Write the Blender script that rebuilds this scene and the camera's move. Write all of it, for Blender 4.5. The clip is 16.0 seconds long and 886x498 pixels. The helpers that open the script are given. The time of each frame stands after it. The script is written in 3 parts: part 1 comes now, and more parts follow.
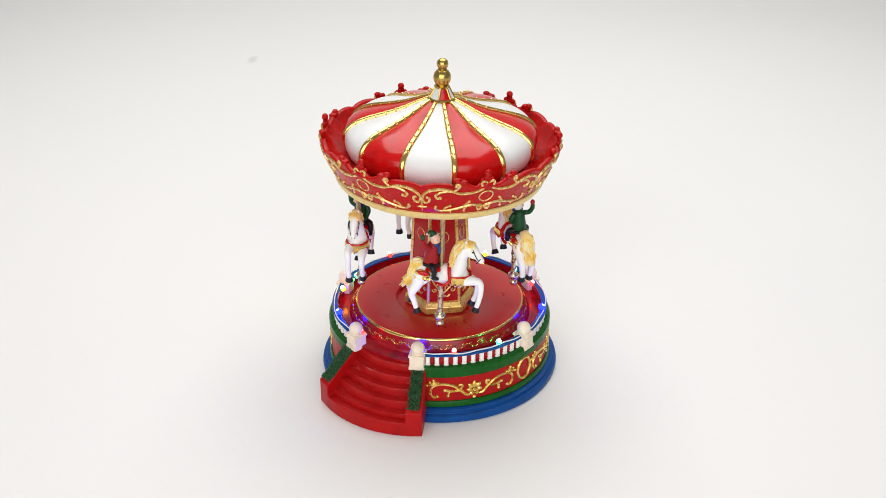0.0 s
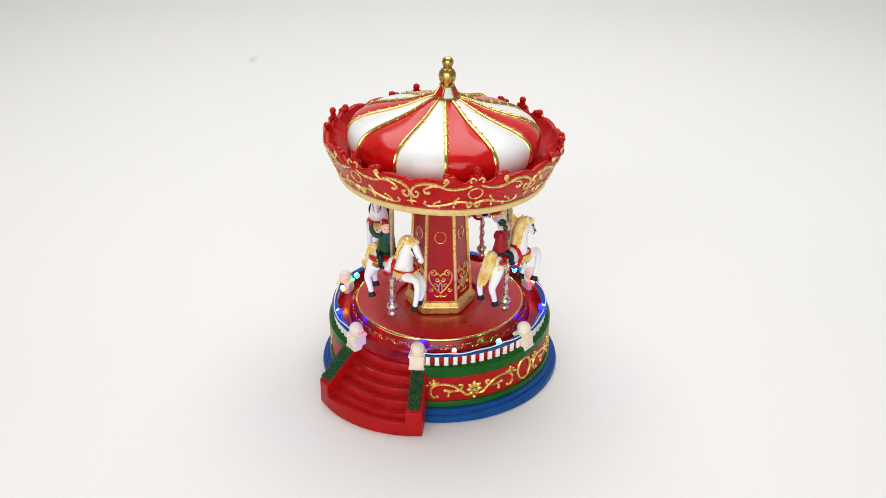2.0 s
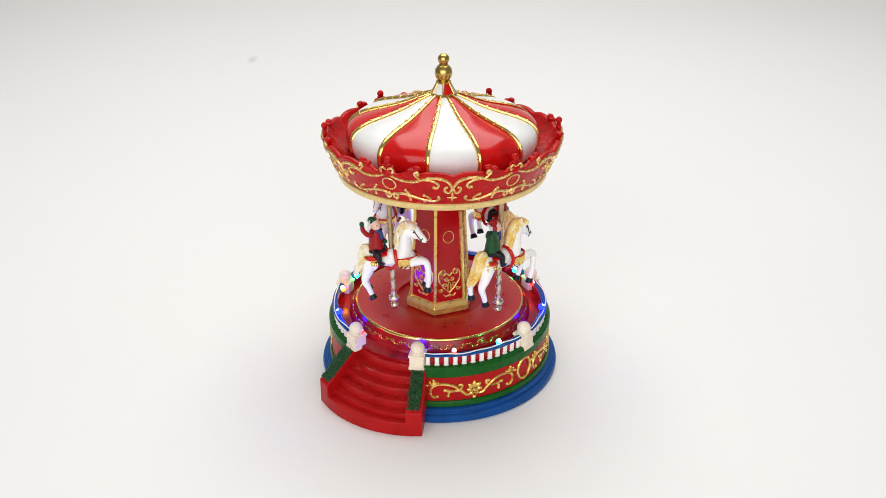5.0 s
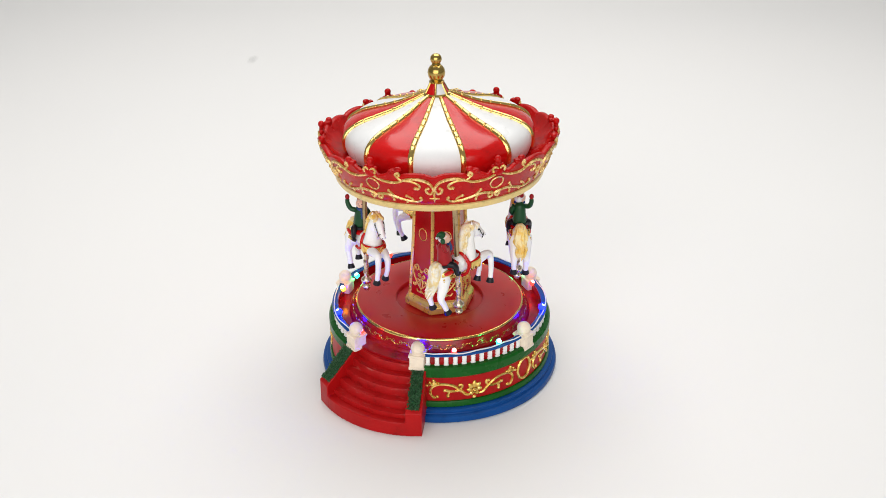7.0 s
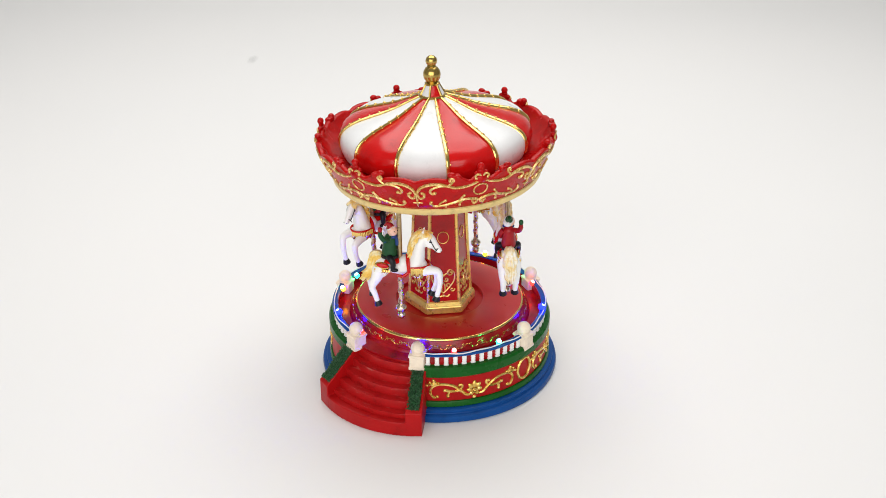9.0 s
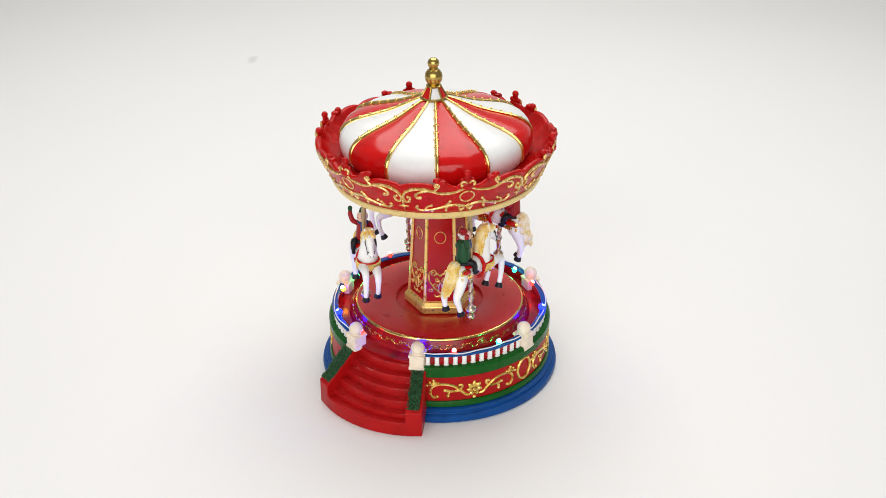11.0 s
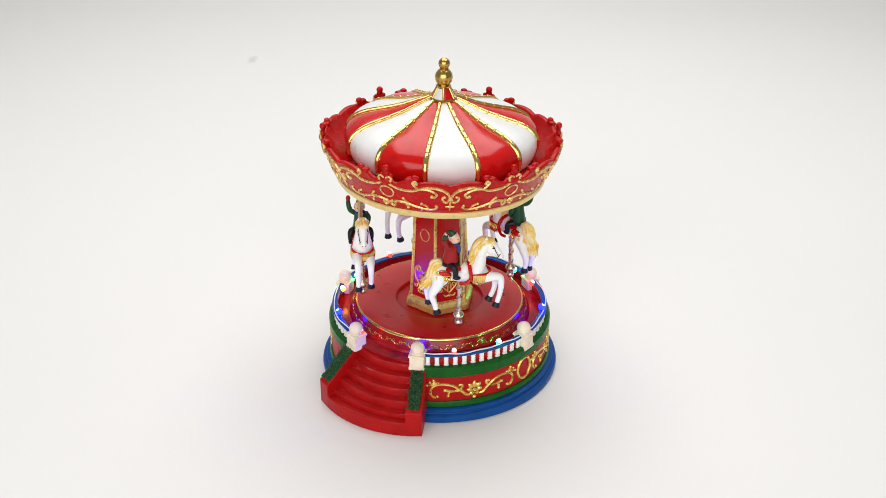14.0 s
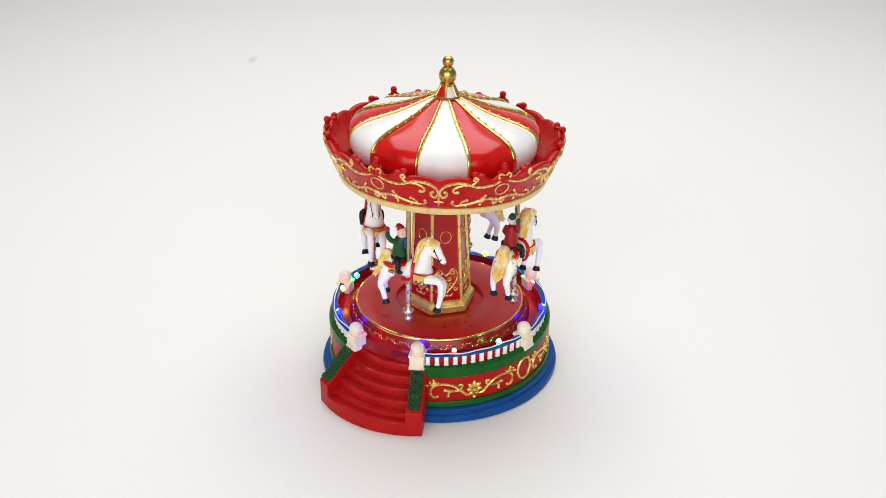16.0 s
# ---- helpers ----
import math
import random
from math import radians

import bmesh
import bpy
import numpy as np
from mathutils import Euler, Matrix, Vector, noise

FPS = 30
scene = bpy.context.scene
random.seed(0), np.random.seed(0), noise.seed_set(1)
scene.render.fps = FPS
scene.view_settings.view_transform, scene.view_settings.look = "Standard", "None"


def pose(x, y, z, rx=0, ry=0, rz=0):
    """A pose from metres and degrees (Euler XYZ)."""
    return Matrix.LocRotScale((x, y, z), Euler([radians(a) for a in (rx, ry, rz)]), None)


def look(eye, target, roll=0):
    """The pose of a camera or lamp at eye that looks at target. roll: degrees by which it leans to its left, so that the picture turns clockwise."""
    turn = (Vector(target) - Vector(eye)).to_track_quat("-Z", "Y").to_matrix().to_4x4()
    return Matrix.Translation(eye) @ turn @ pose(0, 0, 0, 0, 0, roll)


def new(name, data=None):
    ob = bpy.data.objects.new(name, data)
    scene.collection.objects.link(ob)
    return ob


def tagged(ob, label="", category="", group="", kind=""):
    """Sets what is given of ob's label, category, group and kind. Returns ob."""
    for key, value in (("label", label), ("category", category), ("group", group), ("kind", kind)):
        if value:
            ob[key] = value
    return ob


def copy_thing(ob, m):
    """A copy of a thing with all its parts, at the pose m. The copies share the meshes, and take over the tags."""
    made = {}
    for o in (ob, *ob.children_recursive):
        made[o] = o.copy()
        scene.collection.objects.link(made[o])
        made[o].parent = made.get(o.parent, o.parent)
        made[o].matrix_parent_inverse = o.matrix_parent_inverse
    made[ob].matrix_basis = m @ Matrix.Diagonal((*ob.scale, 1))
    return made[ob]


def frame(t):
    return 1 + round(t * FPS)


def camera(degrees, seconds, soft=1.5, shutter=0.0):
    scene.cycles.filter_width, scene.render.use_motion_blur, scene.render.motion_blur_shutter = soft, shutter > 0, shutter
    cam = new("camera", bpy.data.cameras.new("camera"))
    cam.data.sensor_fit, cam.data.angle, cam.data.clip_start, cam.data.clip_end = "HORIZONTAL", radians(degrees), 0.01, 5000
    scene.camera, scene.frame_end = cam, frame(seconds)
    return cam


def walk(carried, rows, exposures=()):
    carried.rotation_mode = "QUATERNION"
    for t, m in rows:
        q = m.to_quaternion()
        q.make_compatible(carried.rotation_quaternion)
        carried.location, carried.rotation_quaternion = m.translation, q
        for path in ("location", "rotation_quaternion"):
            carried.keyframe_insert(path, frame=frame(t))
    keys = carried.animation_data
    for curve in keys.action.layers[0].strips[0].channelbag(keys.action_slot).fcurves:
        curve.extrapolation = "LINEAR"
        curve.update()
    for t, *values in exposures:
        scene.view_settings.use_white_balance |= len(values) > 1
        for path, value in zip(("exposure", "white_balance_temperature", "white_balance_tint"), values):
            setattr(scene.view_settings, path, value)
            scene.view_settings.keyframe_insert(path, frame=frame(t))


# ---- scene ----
cam = camera(42.9, 16.0, soft=0.5)

# ---- the camera stands still on a tripod ----
EL = radians(27.23)
EYE = (0.0023, -0.7369 * math.cos(EL), 0.0819 + 0.7369 * math.sin(EL))
AIM = (0.0023, 0.0, 0.0819)
walk(cam, [(0.0, look(EYE, AIM)), (16.0, look(EYE, AIM))])

# ---- light: a white photo studio, one large softbox overhead ----
scene.view_settings.exposure = 0.0
world = bpy.data.worlds.new("studio")
scene.world = world
world.use_nodes = True
world.node_tree.nodes["Background"].inputs["Color"].default_value = (1.0, 0.99, 0.975, 1)
world.node_tree.nodes["Background"].inputs["Strength"].default_value = 0.27


def softbox(name, eye, aim, sx, sy, watts, colour):
    data = bpy.data.lights.new(name, "AREA")
    data.shape, data.size, data.size_y, data.energy, data.color = "RECTANGLE", sx, sy, watts, colour
    ob = new(name, data)
    ob.matrix_world = look(eye, aim)
    return ob


softbox("softbox_overhead", (0.04, 0.4, 1.12), (0.0, 0.1, 0.0), 1.15, 1.0, 13.0, (1.0, 0.985, 0.96))
# unseen fill lamp, added to brighten the base and horses from the front
softbox("added_front_fill", (-0.18, -1.3, 0.62), (0.0, 0.0, 0.1), 1.7, 1.0, 15.0, (1.0, 0.985, 0.965))

# ---- materials ----
def nodes_of(name):
    m = bpy.data.materials.new(name)
    m.use_nodes = True
    nt = m.node_tree
    return m, nt, nt.nodes["Principled BSDF"]


def paint(name, colour, rough=0.32, metal=0.0, vary=0.14, grain=900.0, bump=0.05, coat=0.06, blotch=90.0, dark=None, spec=0.3, light=None):
    """Brushed-on paint over cast resin: two scales of uneven colour and a fine relief."""
    m, nt, b = nodes_of(name)
    tex = nt.nodes.new("ShaderNodeTexCoord")
    big, fine = nt.nodes.new("ShaderNodeTexNoise"), nt.nodes.new("ShaderNodeTexNoise")
    big.inputs["Scale"].default_value, big.inputs["Detail"].default_value = blotch, 4
    fine.inputs["Scale"].default_value, fine.inputs["Detail"].default_value = grain, 3
    for n in (big, fine):
        nt.links.new(tex.outputs["Object"], n.inputs["Vector"])
    add = nt.nodes.new("ShaderNodeMath")
    add.operation = "MULTIPLY_ADD"
    nt.links.new(fine.outputs["Fac"], add.inputs[0])
    add.inputs[1].default_value = 0.35
    nt.links.new(big.outputs["Fac"], add.inputs[2])
    ramp = nt.nodes.new("ShaderNodeValToRGB")
    low = dark or tuple(c * (1 - 2.2 * vary) for c in colour)
    high = light or tuple(min(1.0, c * (1 + vary)) for c in colour)
    ramp.color_ramp.elements[0].position, ramp.color_ramp.elements[0].color = 0.38, (*low, 1)
    ramp.color_ramp.elements[1].position, ramp.color_ramp.elements[1].color = (0.78 if light else 0.92), (*high, 1)
    mid = ramp.color_ramp.elements.new(0.6)
    mid.color = (*colour, 1)
    nt.links.new(add.outputs[0], ramp.inputs["Fac"])
    nt.links.new(ramp.outputs["Color"], b.inputs["Base Color"])
    rr = nt.nodes.new("ShaderNodeMapRange")
    rr.inputs["To Min"].default_value, rr.inputs["To Max"].default_value = max(0.05, rough - 0.1), rough + 0.12
    nt.links.new(big.outputs["Fac"], rr.inputs["Value"])
    nt.links.new(rr.outputs["Result"], b.inputs["Roughness"])
    bp = nt.nodes.new("ShaderNodeBump")
    bp.inputs["Strength"].default_value, bp.inputs["Distance"].default_value = bump * 4, 0.0004
    nt.links.new(add.outputs[0], bp.inputs["Height"])
    nt.links.new(bp.outputs["Normal"], b.inputs["Normal"])
    b.inputs["Metallic"].default_value = metal
    b.inputs["Specular IOR Level"].default_value = spec
    b.inputs["Coat Weight"].default_value = coat
    b.inputs["Coat Roughness"].default_value = 0.22
    return m


def glow(name, colour, strength):
    m, nt, b = nodes_of(name)
    b.inputs["Base Color"].default_value = (*colour, 1)
    b.inputs["Emission Color"].default_value = (*colour, 1)
    b.inputs["Emission Strength"].default_value = strength
    return m


RED = paint("red_gloss_paint", (0.51, 0.003, 0.003), 0.17, spec=0.38, coat=0.02)
CROWN_RED = paint("crown_red_paint", (0.40, 0.003, 0.003), 0.24, vary=0.2, spec=0.2, coat=0.0, blotch=140, bump=0.12)
COLUMN_RED = paint("column_red_paint", (0.40, 0.004, 0.005), 0.2, vary=0.12, spec=0.3, coat=0.0, blotch=60)
DARK_RED = paint("dark_red_satin_paint", (0.52, 0.012, 0.012), 0.3, vary=0.06, spec=0.5, coat=0.0)
SKIRT_RED = paint("deep_red_gloss_paint", (0.32, 0.004, 0.007), 0.14, vary=0.28, spec=0.35, coat=0.0, bump=0.12, blotch=160)
DRUM_RED = paint("satin_red_paint", (0.38, 0.005, 0.006), 0.36, spec=0.16, coat=0.0)
WHITE = paint("white_gloss_paint", (0.72, 0.725, 0.725), 0.3, vary=0.04)
HORSE_WHITE = paint("horse_white_paint", (0.88, 0.875, 0.86), 0.4, vary=0.04, bump=0.09)
CREAM = paint("cream_paint", (0.84, 0.72, 0.58), 0.45, vary=0.08, blotch=260)
GREEN = paint("green_paint", (0.006, 0.088, 0.010), 0.26, spec=0.16, coat=0.0)
BLUE = paint("blue_paint", (0.005, 0.062, 0.25), 0.34, spec=0.14, coat=0.0)
GOLD = paint("gold_paint", (0.80, 0.56, 0.18), 0.18, metal=1.0, vary=0.14, blotch=330, coat=0.0)
COLUMN_GOLD = paint("column_gold_paint", (0.80, 0.55, 0.15), 0.28, metal=0.65, vary=0.14, blotch=240)
RELIEF_GOLD = paint("antique_gold_paint", (0.74, 0.46, 0.09), 0.22, metal=0.8, blotch=330, grain=1400, bump=0.12, dark=(0.25, 0.12, 0.02), light=(0.92, 0.66, 0.2))
TRACERY = paint("aged_gold_tracery_paint", (0.70, 0.43, 0.12), 0.26, metal=0.6, blotch=420, grain=1500, bump=0.1, dark=(0.52, 0.29, 0.075), light=(0.84, 0.62, 0.27))
PALE_GOLD = paint("pale_gold_paint", (0.74, 0.56, 0.23), 0.34, metal=0.5, vary=0.12, blotch=240)
BRASS = paint("brass", (0.50, 0.35, 0.10), 0.24, metal=1.0, vary=0.12)
STEEL = paint("champagne_metal", (0.66, 0.54, 0.40), 0.26, metal=1.0, vary=0.16, blotch=400)
POLE = paint("aged_brass_pole", (0.42, 0.31, 0.17), 0.3, metal=0.9, vary=0.2, blotch=500)
PALE_MANE = paint("cream_mane_paint", (0.84, 0.68, 0.36), 0.45, vary=0.12, blotch=260, bump=0.16, dark=(0.72, 0.5, 0.16), light=(0.88, 0.84, 0.74))
MANE = paint("yellow_mane_paint", (0.86, 0.58, 0.13), 0.45, vary=0.12, blotch=190, bump=0.16, dark=(0.76, 0.42, 0.05), light=(0.88, 0.76, 0.44))
HOOF = paint("black_paint", (0.008, 0.008, 0.012), 0.35, spec=0.25)
HEDGE = paint("hedge_green", (0.014, 0.062, 0.02), 0.4, spec=0.3, vary=0.4, grain=1500, blotch=500, bump=0.3, coat=0.0)
COAT_RED = paint("doll_red_paint", (0.30, 0.007, 0.011), 0.3, spec=0.25)
COAT_GREEN = paint("doll_green_paint", (0.008, 0.062, 0.020), 0.3, spec=0.25)
NAVY = paint("doll_navy_paint", (0.016, 0.045, 0.17), 0.42)
SKIN = paint("doll_face_paint", (0.80, 0.50, 0.38), 0.5, vary=0.06)
WIRE = paint("clear_wire", (0.8, 0.81, 0.82), 0.2, vary=0.04)
LED = {
    "red": glow("led_red", (1.0, 0.012, 0.006), 11),
    "blue": glow("led_blue", (0.0002, 0.0006, 1.0), 190),
    "green": glow("led_green", (0.004, 1.0, 0.22), 30),
    "yellow": glow("led_yellow", (1.0, 0.30, 0.006), 18),
}

# near-white glows that stand in for the overexposed cores of the LEDs
LED_GLARE = {
    "red": glow("led_glare_red", (1.0, 0.42, 0.36), 3.0),
    "blue": glow("led_glare_blue", (0.36, 0.5, 1.0), 7.0),
    "green": glow("led_glare_green", (0.45, 1.0, 0.8), 4.0),
    "yellow": glow("led_glare_yellow", (1.0, 0.86, 0.5), 6.0),
}


def paper():
    m, nt, b = nodes_of("white_paper")
    geo = nt.nodes.new("ShaderNodeNewGeometry")
    n1, n2 = nt.nodes.new("ShaderNodeTexNoise"), nt.nodes.new("ShaderNodeTexNoise")
    n1.inputs["Scale"].default_value, n1.inputs["Detail"].default_value = 1.6, 2
    n2.inputs["Scale"].default_value, n2.inputs["Detail"].default_value = 600, 2
    for n in (n1, n2):
        nt.links.new(geo.outputs["Position"], n.inputs["Vector"])
    ramp = nt.nodes.new("ShaderNodeValToRGB")
    ramp.color_ramp.elements[0].position, ramp.color_ramp.elements[0].color = 0.25, (0.755, 0.755, 0.750, 1)
    ramp.color_ramp.elements[1].position, ramp.color_ramp.elements[1].color = 0.75, (0.785, 0.778, 0.770, 1)
    nt.links.new(n1.outputs["Fac"], ramp.inputs["Fac"])
    nt.links.new(ramp.outputs["Color"], b.inputs["Base Color"])
    bp = nt.nodes.new("ShaderNodeBump")
    bp.inputs["Strength"].default_value, bp.inputs["Distance"].default_value = 0.06, 0.0003
    nt.links.new(n2.outputs["Fac"], bp.inputs["Height"])
    nt.links.new(bp.outputs["Normal"], b.inputs["Normal"])
    b.inputs["Roughness"].default_value = 0.62
    b.inputs["Specular IOR Level"].default_value = 0.3
    return m


def worn_steps():
    """Red paint rubbed lighter in streaks along the treads."""
    m = paint("worn_red_paint", (0.38, 0.006, 0.007), 0.34, vary=0.2, grain=700, blotch=120, bump=0.12, spec=0.26)
    nt = m.node_tree
    b = nt.nodes["Principled BSDF"]
    old = b.inputs["Base Color"].links[0].from_socket
    tex, turn = nt.nodes.new("ShaderNodeTexCoord"), nt.nodes.new("ShaderNodeMapping")
    turn.vector_type = "TEXTURE"
    turn.inputs["Rotation"].default_value = (0, 0, radians(-30.7))
    turn.inputs["Scale"].default_value = (5.0, 0.8, 1.0)
    nt.links.new(tex.outputs["Object"], turn.inputs["Vector"])
    n = nt.nodes.new("ShaderNodeTexNoise")
    n.inputs["Scale"].default_value, n.inputs["Detail"].default_value = 420, 5
    nt.links.new(turn.outputs["Vector"], n.inputs["Vector"])
    rub = nt.nodes.new("ShaderNodeMapRange")
    for key, v in (("From Min", 0.62), ("From Max", 0.76), ("To Min", 0.0), ("To Max", 0.6)):
        rub.inputs[key].default_value = v
    nt.links.new(n.outputs["Fac"], rub.inputs["Value"])
    mix = nt.nodes.new("ShaderNodeMixRGB")
    mix.inputs["Color2"].default_value = (0.46, 0.12, 0.10, 1)
    nt.links.new(rub.outputs["Result"], mix.inputs["Fac"])
    nt.links.new(old, mix.inputs["Color1"])
    nt.links.new(mix.outputs["Color"], b.inputs["Base Color"])
    return m


STEP_RED = worn_steps()
PAPER = paper()


def smudge_material():
    """A grey stain that fades out towards its edge."""
    m, nt, b = nodes_of("grey_smudge")
    tex, far = nt.nodes.new("ShaderNodeTexCoord"), nt.nodes.new("ShaderNodeVectorMath")
    far.operation = "LENGTH"
    nt.links.new(tex.outputs["Object"], far.inputs[0])
    fade = nt.nodes.new("ShaderNodeMapRange")
    fade.interpolation_type = "SMOOTHSTEP"
    for key, v in (("From Min", 0.002), ("From Max", 0.011), ("To Min", 0.2), ("To Max", 0.0)):
        fade.inputs[key].default_value = v
    nt.links.new(far.outputs["Value"], fade.inputs["Value"])
    nt.links.new(fade.outputs["Result"], b.inputs["Alpha"])
    b.inputs["Base Color"].default_value = (0.62, 0.62, 0.61, 1)
    b.inputs["Roughness"].default_value = 0.7
    b.inputs["Specular IOR Level"].default_value = 0.2
    return m


SMUDGE = smudge_material()

# ---- mesh helpers; all lengths in centimetres ----
CM = 0.01
SIZE = {"xy": 1.0, "z": 1.0, "lift": 0.0}


def part(name, bm, material, parent=None, label="", smooth=True, angle=40):
    """Links a bmesh as one mesh object under a thing or a part. material: one, or a list of slots."""
    me = bpy.data.meshes.new(name)
    bmesh.ops.recalc_face_normals(bm, faces=bm.faces[:])
    bmesh.ops.translate(bm, vec=(0, 0, SIZE["lift"]), verts=bm.verts[:])
    bmesh.ops.scale(bm, vec=(CM * SIZE["xy"], CM * SIZE["xy"], CM * SIZE["z"]), verts=bm.verts[:])
    bm.to_mesh(me)
    bm.free()
    for mat in material if isinstance(material, (list, tuple)) else [material]:
        me.materials.append(mat)
    if smooth:
        me.polygons.foreach_set("use_smooth", [True] * len(me.polygons))
        me.set_sharp_from_angle(angle=radians(angle))
    ob = new(name, me)
    ob.parent = parent
    if label:
        tagged(ob, label)
    return ob


def polar(r, deg, z):
    """A point at radius r; 0 degrees faces the front, growing counter-clockwise from above."""
    a = radians(deg)
    return Vector((r * math.sin(a), -r * math.cos(a), z))


def lathe(bm, prof, n=96, a0=0.0, a1=360.0, mat=0):
    """Turns the profile (r, z) round the axis; a partial turn gets end caps."""
    full = abs(a1 - a0 - 360) < 1e-6
    cols = []
    for i in range(n if full else n + 1):
        a = a0 + (a1 - a0) * i / n
        cols.append([bm.verts.new(polar(r, a, z)) for r, z in prof])
    faces = []
    for i in range(n):
        p, q = cols[i], cols[(i + 1) % len(cols)]
        for j in range(len(prof) - 1):
            faces.append(bm.faces.new((p[j], q[j], q[j + 1], p[j + 1])))
    if not full:
        faces += [bm.faces.new(cols[0]), bm.faces.new(cols[-1][::-1])]
    for f in faces:
        f.material_index = mat
    return faces


def spline(pts, n=6):
    """A smooth way through the points."""
    P = [Vector(p) for p in pts]
    P = [2 * P[0] - P[1]] + P + [2 * P[-1] - P[-2]]
    out = []
    for i in range(1, len(P) - 2):
        for k in range(n):
            t = k / n
            a, b, c, d = P[i - 1], P[i], P[i + 1], P[i + 2]
            out.append(0.5 * ((2 * b) + (c - a) * t + (2 * a - 5 * b + 4 * c - d) * t * t + (3 * b - a - 3 * c + d) * t ** 3))
    return out + [P[-2]]


def tube(bm, pts, rad, n=8, flat=1.0, mat=0):
    """A round (or flattened) rod along pts. rad: one radius, or a list spread evenly along it."""
    rads = rad if isinstance(rad, (list, tuple)) else [rad, rad]
    rings, up = [], None
    for i, p in enumerate(pts):
        p = Vector(p)
        d = (Vector(pts[min(i + 1, len(pts) - 1)]) - Vector(pts[max(i - 1, 0)])).normalized()
        if up is None:
            up = Vector((0, 0, 1)) if abs(d.z) < 0.9 else Vector((0, 1, 0))
        side = d.cross(up).normalized()
        up = side.cross(d).normalized()
        s = i / max(1, len(pts) - 1) * (len(rads) - 1)
        k = min(int(s), len(rads) - 2)
        r = rads[k] + (rads[k + 1] - rads[k]) * (s - k)
        rings.append([bm.verts.new(p + side * (math.cos(2 * math.pi * j / n) * r * flat) + up * (math.sin(2 * math.pi * j / n) * r)) for j in range(n)])
    for a, b in zip(rings, rings[1:]):
        for j in range(n):
            bm.faces.new((a[j], a[(j + 1) % n], b[(j + 1) % n], b[j])).material_index = mat
    for ring in (rings[0][::-1], rings[-1]):
        bm.faces.new(ring).material_index = mat


def ball(bm, c, r, rot=(0, 0, 0), mat=0, n=14):
    s = (r, r, r) if isinstance(r, (int, float)) else r
    m = pose(*c, *rot) @ Matrix.Diagonal((*s, 1))
    got = bmesh.ops.create_uvsphere(bm, u_segments=n, v_segments=max(6, n * 2 // 3), radius=1.0, matrix=m)
    for f in {f for v in got["verts"] for f in v.link_faces}:
        f.material_index = mat


def block(bm, c, s, rot=(0, 0, 0), bevel=0.06, mat=0):
    m = pose(*c, *rot) @ Matrix.Diagonal((*s, 1))
    got = bmesh.ops.create_cube(bm, size=1.0, matrix=m)
    faces = {f for v in got["verts"] for f in v.link_faces}
    for f in faces:
        f.material_index = mat
    if bevel:
        bmesh.ops.bevel(bm, geom=list({e for v in got["verts"] for e in v.link_edges}), offset=bevel, segments=2, affect="EDGES", profile=0.6)


def prism(bm, outline, z0, z1):
    """An upright solid over a flat outline of (x, y)."""
    lo = [bm.verts.new((x, y, z0)) for x, y in outline]
    hi = [bm.verts.new((x, y, z1)) for x, y in outline]
    n = len(outline)
    for i in range(n):
        bm.faces.new((lo[i], lo[(i + 1) % n], hi[(i + 1) % n], hi[i]))
    bm.faces.new(lo[::-1]), bm.faces.new(hi)


def curl(c, r, a0, turns, n=16):
    """A flat spiral (u, v) that starts at radius r and winds in."""
    return [(c[0] + r * (1 - 0.8 * i / n) * math.cos(radians(a0 + 360 * turns * i / n)),
             c[1] + r * (1 - 0.8 * i / n) * math.sin(radians(a0 + 360 * turns * i / n))) for i in range(n + 1)]


def flat_spline(pts, n=6):
    return [(p.x, p.y) for p in spline([(u, v, 0) for u, v in pts], n)]


def thing(name, label, category, group="", kind=""):
    return tagged(new(name), label, category, group, kind)


# ---- setting: the white sweep of paper ----
def backdrop():
    bm = bmesh.new()
    prof = [(-260, 0), (90, 0)]
    prof += [(90 + 55 * math.sin(radians(a)), 55 - 55 * math.cos(radians(a))) for a in range(6, 91, 6)]
    prof += [(145, 260)]
    rows = []
    for y, z in prof:
        rows.append([bm.verts.new((x, y, z)) for x in (-260, -120, 0, 120, 260)])
    for a, b in zip(rows, rows[1:]):
        for j in range(4):
            bm.faces.new((a[j], a[j + 1], b[j + 1], b[j]))
    ob = part("backdrop", bm, PAPER, angle=60)
    tagged(ob, "seamless white paper sweep under and behind the toy", "backdrop", kind="structure")
    bm = bmesh.new()
    lathe(bm, [(0.0, 0.02), (0.6, 0.02), (1.15, 0.02)], 24)
    spot = part("smudge", bm, SMUDGE)
    spot.location = (-0.2273, 0.6579, 0.0002)
    spot.scale = (0.7, 1.9, 1.0)
    tagged(spot, "small grey smudge on the white paper", "smudge", kind="structure")


backdrop()

# ---- the base of the carousel ----
SIZE.update(xy=0.975, z=0.955)
POSTS = [-49.5, -11.0, 50.5, 115.0, 178.0, -110.5]


def on_drum(r, deg0, flat, lift=0.0):
    """Lays a flat drawing (cm along the wall, cm up) on a drum of radius r."""
    return [polar(r + lift, deg0 + math.degrees(u / r), v) for u, v in flat]


